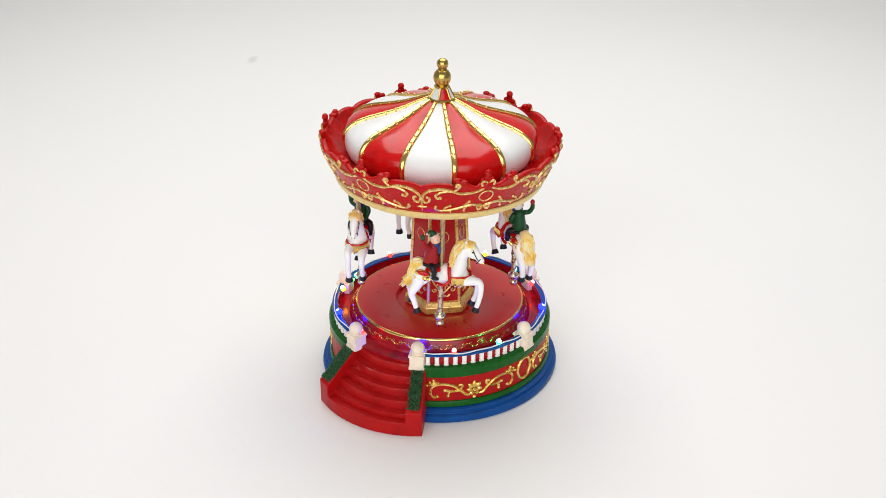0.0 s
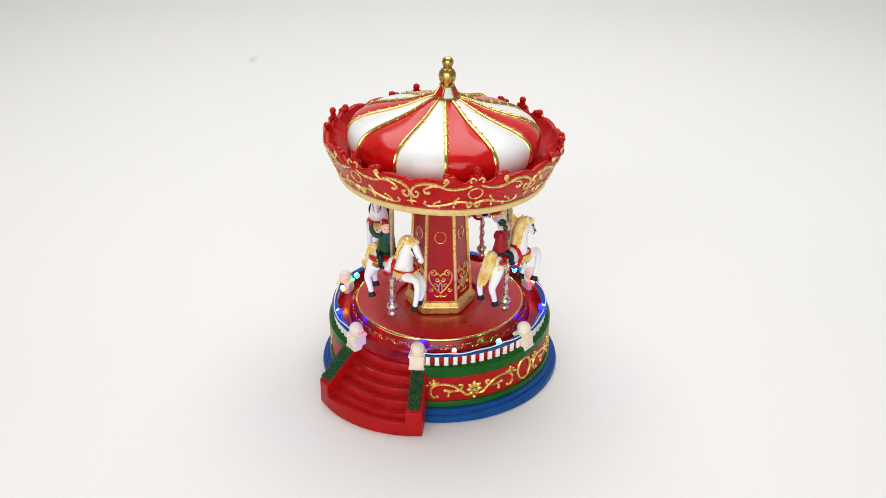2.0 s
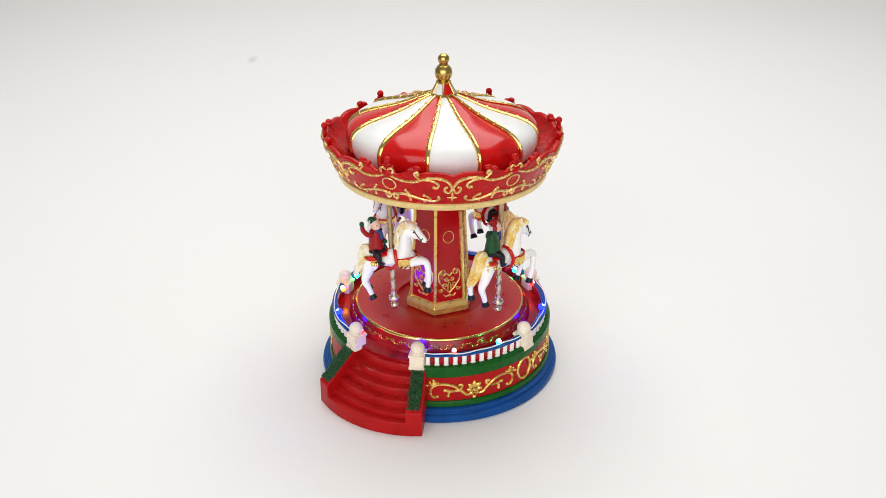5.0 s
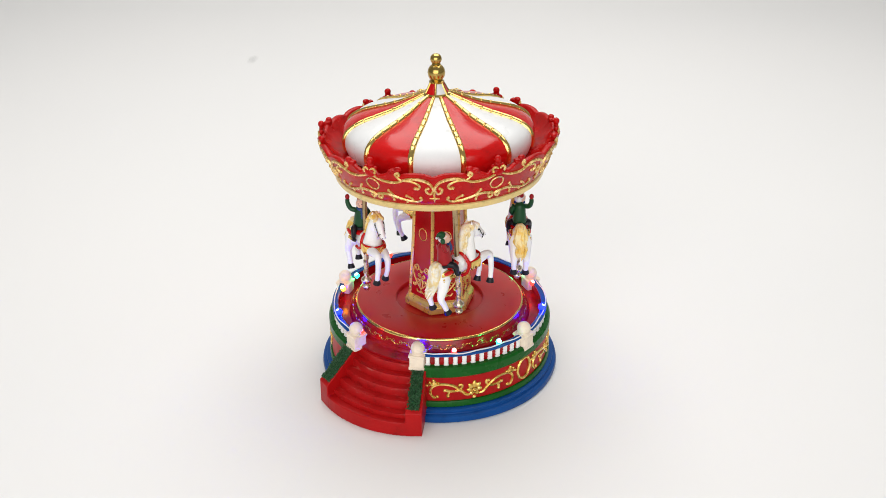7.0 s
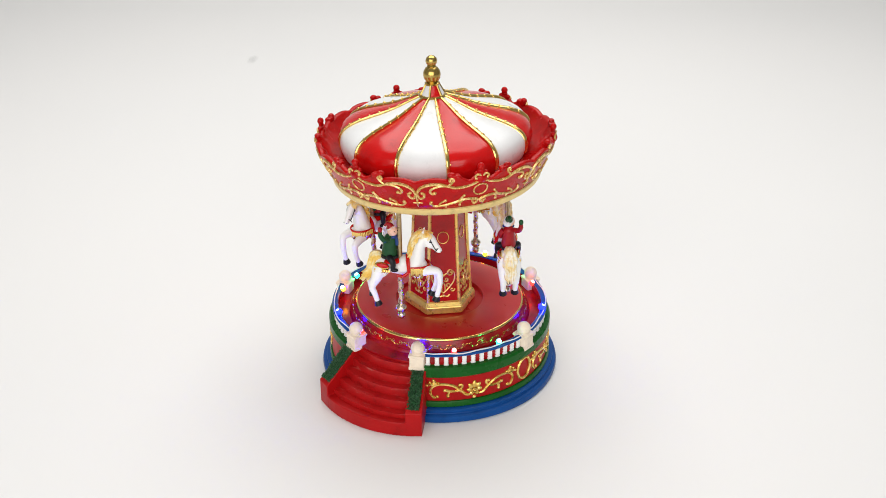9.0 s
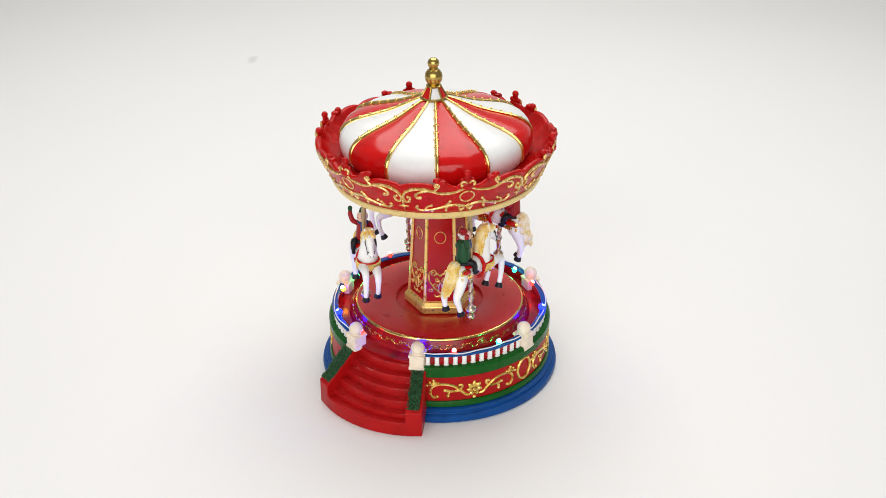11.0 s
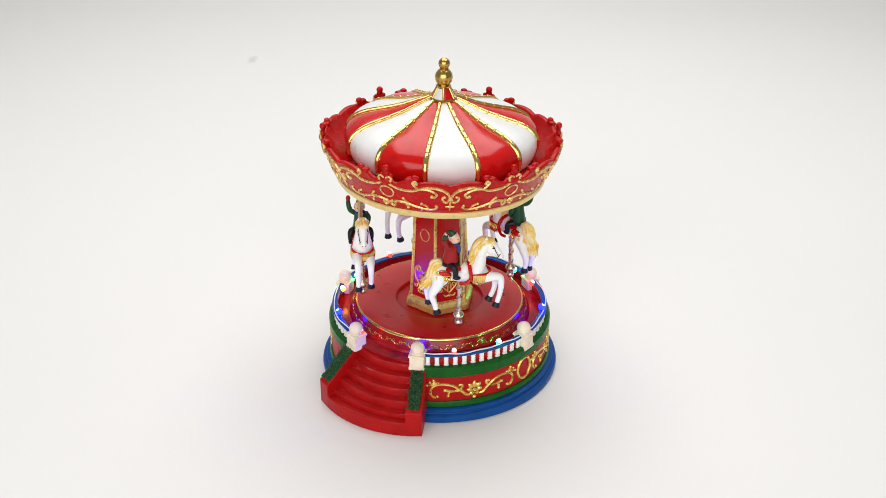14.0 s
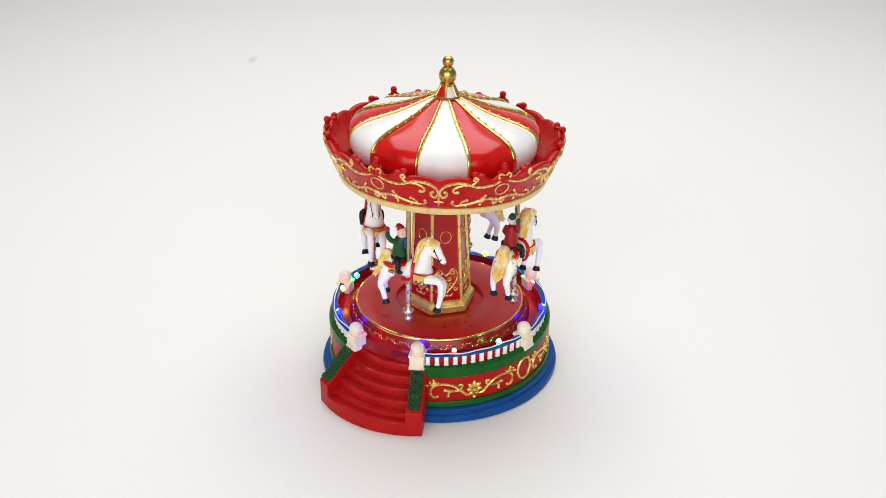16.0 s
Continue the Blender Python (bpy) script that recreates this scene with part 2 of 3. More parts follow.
def drum_scroll(base, r, deg, flip):
    """One gilded vine of the drum's relief."""
    s = -1 if flip else 1
    bm = bmesh.new()

    def stroke(pts, rad):
        tube(bm, on_drum(r, deg, [(s * u, v) for u, v in pts]), rad, 7, 1.0)

    stroke(flat_spline([(0.3, 1.68), (0.6, 1.76), (0.95, 2.12), (1.38, 2.46), (1.95, 2.62), (2.48, 2.56), (2.8, 2.28), (2.85, 1.92), (2.64, 1.62), (2.42, 1.66)]),
           [0.08, 0.11, 0.12, 0.11, 0.1, 0.1, 0.1, 0.095, 0.09, 0.08])
    stroke(flat_spline([(0.95, 2.12), (0.82, 2.34), (0.84, 2.52), (0.98, 2.54)]), [0.08, 0.09, 0.09, 0.08])
    stroke(flat_spline([(0.95, 2.1), (1.28, 2.06), (1.62, 2.08), (1.9, 2.16)]), [0.09, 0.09, 0.1, 0.13])
    stroke(flat_spline([(1.6, 2.08), (1.7, 1.9), (1.72, 1.72)]), [0.09, 0.11, 0.12])
    stroke(flat_spline([(2.4, 2.56), (2.75, 2.62), (3.08, 2.54)]), [0.08, 0.14, 0.09])
    stroke(flat_spline([(2.4, 2.56), (2.58, 2.76), (2.66, 2.96)]), [0.08, 0.14, 0.09])
    for u, v, q in ((0.98, 2.5, 0.12), (1.92, 2.16, 0.14), (1.72, 1.7, 0.13), (2.42, 1.68, 0.13), (3.06, 2.54, 0.12), (2.66, 2.94, 0.12), (2.34, 2.72, 0.1), (2.9, 2.78, 0.1)):
        p = polar(r, deg + s * math.degrees(u / r), v)
        ball(bm, p, q, n=8)
    part("scroll", bm, RELIEF_GOLD, base, "gilded vine scroll in relief")


def drum_flower(base, r, deg):
    bm = bmesh.new()
    # a fan of five upper petals, two drooping ones, a ringed heart and a bud below
    for a, far, size in ((0, 0.44, 0.32), (36, 0.42, 0.27), (-36, 0.42, 0.27), (78, 0.34, 0.2), (-78, 0.34, 0.2), (140, 0.3, 0.16), (-140, 0.3, 0.16)):
        u, v = far * math.sin(radians(a)), 1.98 + far * math.cos(radians(a))
        ball(bm, polar(r, deg + math.degrees(u / r), v), (0.16, 0.12, size), (0, a, deg), n=10)
    tube(bm, [polar(r + 0.1, deg + math.degrees(0.15 * math.cos(radians(a)) / r), 1.98 + 0.15 * math.sin(radians(a))) for a in range(0, 361, 30)], 0.045, 6)
    ball(bm, polar(r + 0.08, deg, 1.98), 0.1, n=10)
    ball(bm, polar(r, deg, 1.46), (0.15, 0.11, 0.15), (0, 0, deg), n=10)
    part("flower", bm, RELIEF_GOLD, base, "gilded fan-shaped flower in relief")


def drum_oval(base, r, deg):
    bm = bmesh.new()
    pts = [(0.62 * math.cos(radians(a)), 2.35 + 0.78 * math.sin(radians(a))) for a in range(0, 361, 12)]
    tube(bm, on_drum(r, deg, pts), 0.1, 7)
    part("oval_ring", bm, RELIEF_GOLD, base)


def base_of_carousel():
    base = thing("carousel_base", "round red, green and blue resin carousel base with gilded scrolls", "toy carousel")
    bm = bmesh.new()
    lathe(bm, [(0.0, 0.0), (7.99, 0.0), (8.11, 0.06), (8.15, 0.25), (8.1, 0.46), (7.99, 0.54), (7.86, 0.55), (7.83, 0.6), (7.88, 0.68), (7.87, 0.82), (7.78, 0.88), (7.4, 0.88)], 144)
    part("base_plate", bm, BLUE, base, "blue stepped base plate")
    bm = bmesh.new()
    lathe(bm, [(7.3, 0.86), (7.52, 0.87), (7.62, 0.95), (7.63, 1.2), (7.56, 1.33), (7.3, 1.36)], 144)
    part("lower_band", bm, GREEN, base, "dark green moulding")
    bm = bmesh.new()
    lathe(bm, [(7.2, 1.3), (7.46, 1.32), (7.46, 3.16), (7.2, 3.2)], 144)
    part("drum", bm, DRUM_RED, base, "red drum wall")
    bm = bmesh.new()
    lathe(bm, [(7.3, 3.1), (7.5, 3.14), (7.58, 3.22), (7.58, 3.78), (7.48, 3.9), (7.35, 3.92), (6.6, 3.92), (6.6, 3.5)], 120, -11.6, 310.2)
    part("upper_band", bm, GREEN, base, "green moulding below the railing")
    SIZE.update(xy=0.988)
    bm = bmesh.new()
    lathe(bm, [(6.95, 3.4), (6.95, 3.93), (6.1, 3.97), (6.0, 4.12), (6.0, 4.2), (5.86, 4.34), (5.72, 4.6), (5.63, 4.82), (5.54, 4.91)], 144)
    part("platform_skirt", bm, SKIRT_RED, base, "glossy deep red flared platform side")
    bm = bmesh.new()
    lathe(bm, [(5.54, 4.905), (5.46, 4.935),
               (3.0, 4.93), (2.94, 4.9), (2.92, 4.62), (0.0, 4.6)], 144)
    part("platform", bm, DARK_RED, base, "dark red turntable platform with a sunk centre")
    bm = bmesh.new()
    lathe(bm, [(5.5, 4.9), (5.52, 4.945), (5.58, 4.93), (5.635, 4.87), (5.645, 4.78), (5.55, 4.8)], 144)
    part("platform_trim", bm, GOLD, base, "gold painted platform edge")
    bm = bmesh.new()
    def on_side(d, u, v):
        return polar(5.92 - 0.24 * (v - 4.2), d + math.degrees(u / 5.9), v)

    for k in range(72):
        d = 5 * k
        s = 1 if k % 2 else -1
        tube(bm, [on_side(d, s * u, v) for u, v in curl((0.0, 4.5), 0.13, -60, 1.2, 9)], 0.017, 5)
        tube(bm, [on_side(d, s * u, v) for u, v in flat_spline([(0.06, 4.38), (0.22, 4.56), (0.42, 4.47)], 3)], 0.017, 5)
        tube(bm, [on_side(d, s * u, v) for u, v in flat_spline([(-0.04, 4.4), (-0.16, 4.3), (-0.24, 4.38)], 3)], 0.018, 4)
    tagged(part("platform_scrolls", bm, RELIEF_GOLD, base, "thin gold filigree round the platform side"), kind="stuff")

    SIZE.update(xy=0.975)
    # gilded relief round the drum, leaving the stairs free
    for k in range(5):
        d = 17.5 + 60 * k
        drum_flower(base, 7.46, d)
        drum_scroll(base, 7.46, d, False)
        drum_scroll(base, 7.46, d, True)
        if k < 4:
            drum_oval(base, 7.5, d + 30)

    # railings between the posts
    bal = bmesh.new()
    half = [(0.16, 3.91), (0.16, 3.99), (0.11, 4.04), (0.145, 4.14), (0.145, 4.2), (0.095, 4.25), (0.145, 4.31), (0.145, 4.38), (0.11, 4.45), (0.16, 4.5), (0.16, 4.6)]
    loop = half + [(-w, z) for w, z in half[::-1]]
    rings = [[bal.verts.new((w * g, y, z)) for w, z in loop] for y, g in ((0.1, 1.0), (-0.06, 1.0), (-0.1, 0.8))]
    for a, b in zip(rings, rings[1:]):
        for k in range(len(loop)):
            bal.faces.new((a[k], a[(k + 1) % len(loop)], b[(k + 1) % len(loop)], b[k]))
    bal.faces.new(rings[-1])
    first = part("baluster", bal, HORSE_WHITE, base)
    bal_mesh = first.data
    first.location = polar(7.2, POSTS[1] + 6, 0) * CM * SIZE["xy"]
    used = False
    gaps = [(POSTS[i], POSTS[(i + 1) % 6]) for i in range(1, 6)]
    for a, b in gaps:
        b = b + 360 if b < a else b
        bm = bmesh.new()
        lathe(bm, [(7.0, 3.9), (7.12, 3.9), (7.12, 4.6), (7.0, 4.6), (7.0, 3.9)], 40, a + 2, b - 2)
        part("railing_wall", bm, SKIRT_RED, base, "red parapet behind white balusters")
        bm = bmesh.new()
        lathe(bm, [(6.94, 4.58), (7.3, 4.58), (7.34, 4.62), (7.33, 4.69), (7.26, 4.74), (7.02, 4.74), (6.93, 4.68), (6.94, 4.58)], 40, a + 2, b - 2)
        part("handrail", bm, BLUE, base, "blue handrail")
        n = round((b - a - 7) / 5.1) + 1
        for k in range(n):
            d = a + 5.2 + (b - a - 10.4) * k / (n - 1)
            ob = first if not used else new("baluster", bal_mesh)
            used = True
            ob.parent = base
            ob.location = polar(7.15, d, 0) * CM * SIZE["xy"]
            ob.rotation_euler = (0, 0, radians(d))
    for d in POSTS:
        bm = bmesh.new()
        c = polar(7.1, d, 0)
        block(bm, (c.x, c.y, 4.18), (0.93, 0.93, 0.85), (0, 0, d), 0.08)
        block(bm, (c.x, c.y, 3.78), (1.02, 1.02, 0.22), (0, 0, d), 0.06)
        block(bm, (c.x, c.y, 4.66), (1.06, 1.06, 0.18), (0, 0, d), 0.08)
        post = part("post", bm, CREAM, base, "cream square gate post")
        bm = bmesh.new()
        ball(bm, (c.x, c.y, 5.08), 0.45, n=20)
        tube(bm, [(c.x, c.y, z) for z in (4.72, 4.78, 4.84, 4.9)], [0.45, 0.42, 0.36, 0.3], 16)
        part("post_ball", bm, CREAM, post, "round ball finial")
    SIZE.update(xy=0.99)
    stairs(base)
    SIZE.update(xy=0.975)
    return base


def stairs(base):
    """Curved red steps between two sloping hedged walls; u points outwards, v along the wall."""
    au = -30.7
    out, side = polar(1, au, 0), polar(1, au + 90, 0)

    def at(u, v, z):
        return out * u + side * v + Vector((0, 0, z))

    def arc(R, half, n=14, c=2.8):
        v1 = half
        a1 = math.asin(min(0.98, v1 / R))
        return [(c + R * math.cos(-a1 + 2 * a1 * i / n), R * math.sin(-a1 + 2 * a1 * i / n)) for i in range(n + 1)]

    steps = 5
    for i in range(steps + 1):
        R = 6.93 - 0.51 * i if i else 6.94
        half = (3.6 if i == 0 else 3.0) - 0.18 * i
        z = 0.71 + 0.61 * i if i else 0.98
        front = [at(u, v, 0) for u, v in arc(R, half)]
        bm = bmesh.new()
        outline = [(p.x, p.y) for p in front] + [(p.x, p.y) for p in (at(5.6, half * 0.8, 0), at(5.6, -half * 0.8, 0))]
        prism(bm, outline, 0.0, z)
        top_edges = [e for e in bm.edges if all(abs(v.co.z - z) < 1e-4 for v in e.verts)]
        bmesh.ops.bevel(bm, geom=top_edges, offset=0.065, segments=3, affect="EDGES")
        if i:
            part("step", bm, STEP_RED, base)
        else:
            cast = bm
    for s in (-1, 1):
        inner = [(6.6, s * 2.05), (9.1, s * 2.92)]
        outer = [(6.6, s * 3.0), (8.6, s * 3.86)]
        lo = [at(*inner[0], 0), at(*inner[1], 0), at(*outer[1], 0), at(*outer[0], 0)]
        hz = [3.95, 1.72, 1.72, 3.95]
        vb = [cast.verts.new(p) for p in lo]
        vt = [cast.verts.new(p + Vector((0, 0, h))) for p, h in zip(lo, hz)]
        for k in range(4):
            cast.faces.new((vb[k], vb[(k + 1) % 4], vt[(k + 1) % 4], vt[k]))
        cast.faces.new(vb[::-1]), cast.faces.new(vt)
    bmesh.ops.recalc_face_normals(cast, faces=cast.faces[:])
    wall = part("stair_wall", cast, DRUM_RED, base, "red side walls and kerb of the stairs cast in one piece")
    rm = wall.modifiers.new("fuse", "REMESH")
    rm.mode, rm.voxel_size, rm.use_smooth_shade = "VOXEL", 0.00045, True
    sm = wall.modifiers.new("soften", "SMOOTH")
    sm.factor, sm.iterations = 0.5, 4
    for s in (-1, 1):
        # clipped hedge on the slope: many small leaves
        bm = bmesh.new()
        rng = random.Random(5 + s)
        a, b = at(6.95, s * 2.62, 3.62), at(8.62, s * 3.28, 1.86)
        d = (b - a).normalized()
        w = side * s - d * (side * s).dot(d)
        w.normalize()
        nrm = w.cross(d)
        if nrm.z < 0:
            nrm = -nrm
        body = [a - w * 0.36, b - w * 0.36, b + w * 0.36, a + w * 0.36]
        vb = [bm.verts.new(p - nrm * 0.1) for p in body]
        vt = [bm.verts.new(p + nrm * 0.14) for p in body]
        for k in range(4):
            bm.faces.new((vb[k], vb[(k + 1) % 4], vt[(k + 1) % 4], vt[k]))
        bm.faces.new(vb[::-1]), bm.faces.new(vt)
        length = (b - a).length
        for _ in range(300):
            p = a + d * rng.uniform(0.02, length - 0.02) + w * rng.uniform(-0.38, 0.38) + nrm * rng.uniform(0.1, 0.22)
            q = Vector((rng.uniform(-1, 1), rng.uniform(-1, 1), rng.uniform(-1, 1))).normalized()
            e = q.cross(nrm).normalized()
            g = (e.cross(nrm) + nrm * rng.uniform(-0.3, 0.6)).normalized()
            l1, l2 = rng.uniform(0.1, 0.18), rng.uniform(0.035, 0.065)
            vs = [bm.verts.new(p - g * l1), bm.verts.new(p + e * l2 + nrm * 0.03), bm.verts.new(p + g * l1), bm.verts.new(p - e * l2 + nrm * 0.03), bm.verts.new(p + nrm * 0.07)]
            for k in range(4):
                bm.faces.new((vs[k], vs[(k + 1) % 4], vs[4]))
        part("hedge", bm, HEDGE, wall, "dark green textured hedge strip", smooth=False)


base_of_carousel()


def light_string():
    """A clear wire along the handrail with small coloured LEDs."""
    string = thing("light_string", "clear wire with glowing coloured LEDs along the blue handrail", "string lights")
    bm = bmesh.new()
    pts = [polar(6.42, -13, 4.84), polar(6.6, -11, 4.82)] + [polar(7.22 + 0.05 * math.sin(9 * radians(d)), d, 4.79 + 0.04 * math.sin(23 * radians(d))) for d in range(-9, 318, 3)]
    tube(bm, pts, 0.042, 6)
    part("wire", bm, WIRE, string)
    row = [(-12.5, "blue", 6.45), (7.6, "red", 7.1), (32.5, "green", 7.05), (77.5, "blue", 7.05), (105.5, "red", 6.7), (125, "green", 6.5), (152, "yellow", 7.05), (170, "blue", 7.05),
           (194, "red", 7.05), (211, "red", 7.05), (244, "green", 6.5), (261.5, "yellow", 6.75), (288, "blue", 7.05), (312.5, "red", 6.85)]
    for d, c, r in row:
        bm = bmesh.new()
        ball(bm, polar(r, d, 4.9), (0.17, 0.17, 0.19) if c != "blue" else (0.23, 0.23, 0.24), n=12)
        bulb = part("led_bulb", bm, LED[c], string, "glowing %s LED" % c)
        # extra ball on the bulb, added as its burnt-out bright core
        bm = bmesh.new()
        q = polar(r + 0.04, d, 4.99)
        ball(bm, q, 0.15, n=12)
        part("led_tip", bm, LED_GLARE[c], bulb, "pale ball added for the glaring core of the LED")


light_string()

# ---- the turning roof with its column ----
SIZE.update(xy=0.966, z=0.967)
AXIS = Matrix.Translation((0.0003, 0, 0))
# the roof sits askew on its axle: it leans, and its middle runs a little off the axis
TILT = Matrix.Translation((0.0003, -0.0026, 0.154)) @ Vector((0.024, -0.026, 1)).to_track_quat("Z", "Y").to_matrix().to_4x4() @ Matrix.Translation((0, 0, -0.154))
TILT = TILT @ Matrix.Rotation(-TILT.to_euler("ZYX").z, 4, "Z")
TURN = 360 / 13.515
WHITE_AT = -7.0
CROWN_AT = -38.5
DOME = [(5.9, 15.9), (6.04, 16.25), (6.12, 16.65), (6.08, 17.05), (5.9, 17.4), (5.5, 17.72), (4.85, 18.0), (4.05, 18.22), (3.2, 18.45), (2.5, 18.68), (1.9, 18.93), (1.4, 19.14), (1.0, 19.3), (0.7, 19.4)]


def dome_z(r):
    for (r1, z1), (r2, z2) in zip(DOME[1:], DOME[2:]):
        if r2 <= r <= r1:
            return z1 + (z2 - z1) * (r1 - r) / (r1 - r2)
    return DOME[-1][1]


def rim_top(d):
    """Height of the scalloped crown over the red panel's middle at 0 and the white one's at 30 degrees."""
    x = abs((d + 30) % 60 - 30)
    if x < 4:
        return 16.82
    if x < 9.5:
        return 16.62 + 0.01 * (x - 4) ** 2
    if x < 13.5:
        return 16.92
    t = (x - 21.8) / 8.3
    return 16.56 + 0.34 * math.sqrt(max(0.0, 1 - t * t))


def canopy():
    roof = thing("carousel_roof", "striped red and white carousel roof with gold ribs on a red column", "toy carousel")
    smooth_dome = [(p.x, p.y) for p in spline([(r, z, 0) for r, z in DOME], 3)]
    for k in range(12):
        c = WHITE_AT + 30 * k
        bm = bmesh.new()
        cols = []
        for i in range(9):
            d = c - 15 + 30 * i / 8
            puff = 0.1 * (1 - (2 * i / 8 - 1) ** 2)
            cols.append([bm.verts.new(polar(r + puff * min(1, r / 4), d, z + puff * 0.8 * min(1, r / 4))) for r, z in smooth_dome])
        for p, q in zip(cols, cols[1:]):
            for j in range(len(p) - 1):
                bm.faces.new((p[j], q[j], q[j + 1], p[j + 1]))
        part("roof_panel", bm, WHITE if k % 2 == 0 else RED, roof, "white roof panel" if k % 2 == 0 else "red roof panel", angle=70)
        # rib with studs
        bm = bmesh.new()
        d = c + 15
        tube(bm, [polar(r, d, z + 0.02) for r, z in smooth_dome[3:]], [0.125, 0.125, 0.125, 0.115, 0.09, 0.08], 10, 1.5)
        for j in range(8):
            r = 6.08 - 0.64 * j
            for e in (-1, 1):
                ball(bm, polar(r, d + math.degrees(e * (0.12 if j < 6 else 0.09) / r), dome_z(r) + 0.07), 0.06, n=8)
            ball(bm, polar(r, d, dome_z(r) + 0.12), 0.105 if j < 6 else 0.085, n=10)
        part("rib", bm, GOLD, roof, "gold rib with round studs")
    # cone and finial
    for k in range(6):
        bm = bmesh.new()
        lathe(bm, [(0.2, 19.3), (0.8, 19.4), (0.66, 19.64), (0.48, 20.0), (0.42, 20.15), (0.2, 20.15)], 6, 16 + 60 * k - 30, 16 + 60 * k + 30)
        part("cone_panel", bm, WHITE if k % 2 else RED, roof)
    bm = bmesh.new()
    lathe(bm, [(0.74, 19.3), (0.88, 19.33), (0.92, 19.42), (0.86, 19.5), (0.74, 19.5)], 40)
    for k in range(6):
        d = 46 + 60 * k
        tube(bm, [polar(0.82, d, 19.42), polar(0.67, d, 19.66), polar(0.48, d, 20.02), polar(0.42, d, 20.15)], 0.07, 6)
    part("cone_trim", bm, BRASS, roof, "gold ring and edges of the cone")
    bm = bmesh.new()
    lathe(bm, [(0.0, 20.05), (0.45, 20.1), (0.49, 20.2), (0.37, 20.28), (0.43, 20.36), (0.52, 20.52), (0.565, 20.75), (0.52, 20.98), (0.4, 21.17), (0.26, 21.26), (0.29, 21.3),
               (0.25, 21.36), (0.33, 21.46), (0.375, 21.62), (0.33, 21.8), (0.2, 21.93), (0.0, 21.98)], 32)
    part("finial", bm, BRASS, roof, "polished brass double-ball finial")
    # flaring crown
    bm = bmesh.new()
    n = 240
    cols = []
    for i in range(n):
        d = 1.5 * i
        h = rim_top(d - CROWN_AT)
        prof = [(6.5, 14.55), (6.82, 14.65), (6.98, 15.0), (7.2, 15.5), (7.42, 16.0), (7.58, 16.35), (7.66, h - 0.14), (7.71, h - 0.03), (7.64, h + 0.06), (7.48, h + 0.07), (7.36, h), (7.3, h - 0.14), (7.05, 16.4), (6.75, 16.05), (6.3, 15.92), (5.85, 15.9)]
        cols.append([bm.verts.new(polar(r, d, z)) for r, z in prof])
    for i in range(n):
        p, q = cols[i], cols[(i + 1) % n]
        for j in range(len(p) - 1):
            bm.faces.new((p[j], q[j], q[j + 1], p[j + 1]))
    part("crown", bm, CROWN_RED, roof, "red scalloped crown rim", angle=50)
    bm = bmesh.new()
    lathe(bm, [(6.1, 14.2), (6.6, 14.16), (6.74, 14.2), (6.81, 14.32), (6.82, 14.56), (6.74, 14.66), (6.4, 14.7)], 144)
    part("rim_band", bm, PALE_GOLD, roof, "pale gold band under the crown")
    bm = bmesh.new()
    lathe(bm, [(0.0, 14.28), (6.2, 14.28), (6.2, 14.4), (0.0, 14.4)], 96)
    part("soffit", bm, RED, roof, "red underside of the roof")
    for k in range(6):
        d0 = CROWN_AT + 60 * k
        # trefoil and small knobs on the crown
        bm = bmesh.new()
        for u, v, q, w in ((0, 16.72, 0.3, 0.42), (0, 16.98, 0.2, 0.4), (-0.3, 17.02, 0.16, 0.16), (0.3, 17.02, 0.16, 0.16), (0, 17.2, 0.16, 0.25), (0, 17.44, 0.235, 0.235)):
            ball(bm, polar(7.56, d0 + math.degrees(u / 7.72), v), (w, q * 0.9, q), (0, 0, d0), n=12)
        part("trefoil", bm, CROWN_RED, roof)
        for s in (-1, 1):
            bm = bmesh.new()
            d = d0 + s * 12.2
            block(bm, polar(7.52, d, 16.96), (0.62, 0.42, 0.34), (0, 0, d), 0.1)
            ball(bm, polar(7.54, d + s * 1.5, 17.12), (0.25, 0.2, 0.17), (0, 0, d), n=12)
            ball(bm, polar(7.6, d - s * 1.6, 16.98), (0.2, 0.18, 0.16), (0, 0, d), n=10)
            part("crown_knob", bm, CROWN_RED, roof)
        rim_scroll(roof, d0)
    column(roof)
    for child in roof.children:
        if child.name.split(".")[0] in ("column", "column_edge", "column_ring", "plinth", "filigree"):
            child.matrix_basis = TILT.inverted()
        if child.name.split(".")[0] in ("finial", "cone_panel", "cone_trim"):
            child.location = (0.0001, -0.0008, 0)
    return roof


def rim_r(z):
    pts = [(14.65, 6.83), (15.0, 6.99), (15.5, 7.21), (16.0, 7.43), (16.35, 7.59), (17.2, 7.73)]
    for (z1, r1), (z2, r2) in zip(pts, pts[1:]):
        if z <= z2:
            return r1 + (r2 - r1) * (z - z1) / (z2 - z1)
    return 7.72


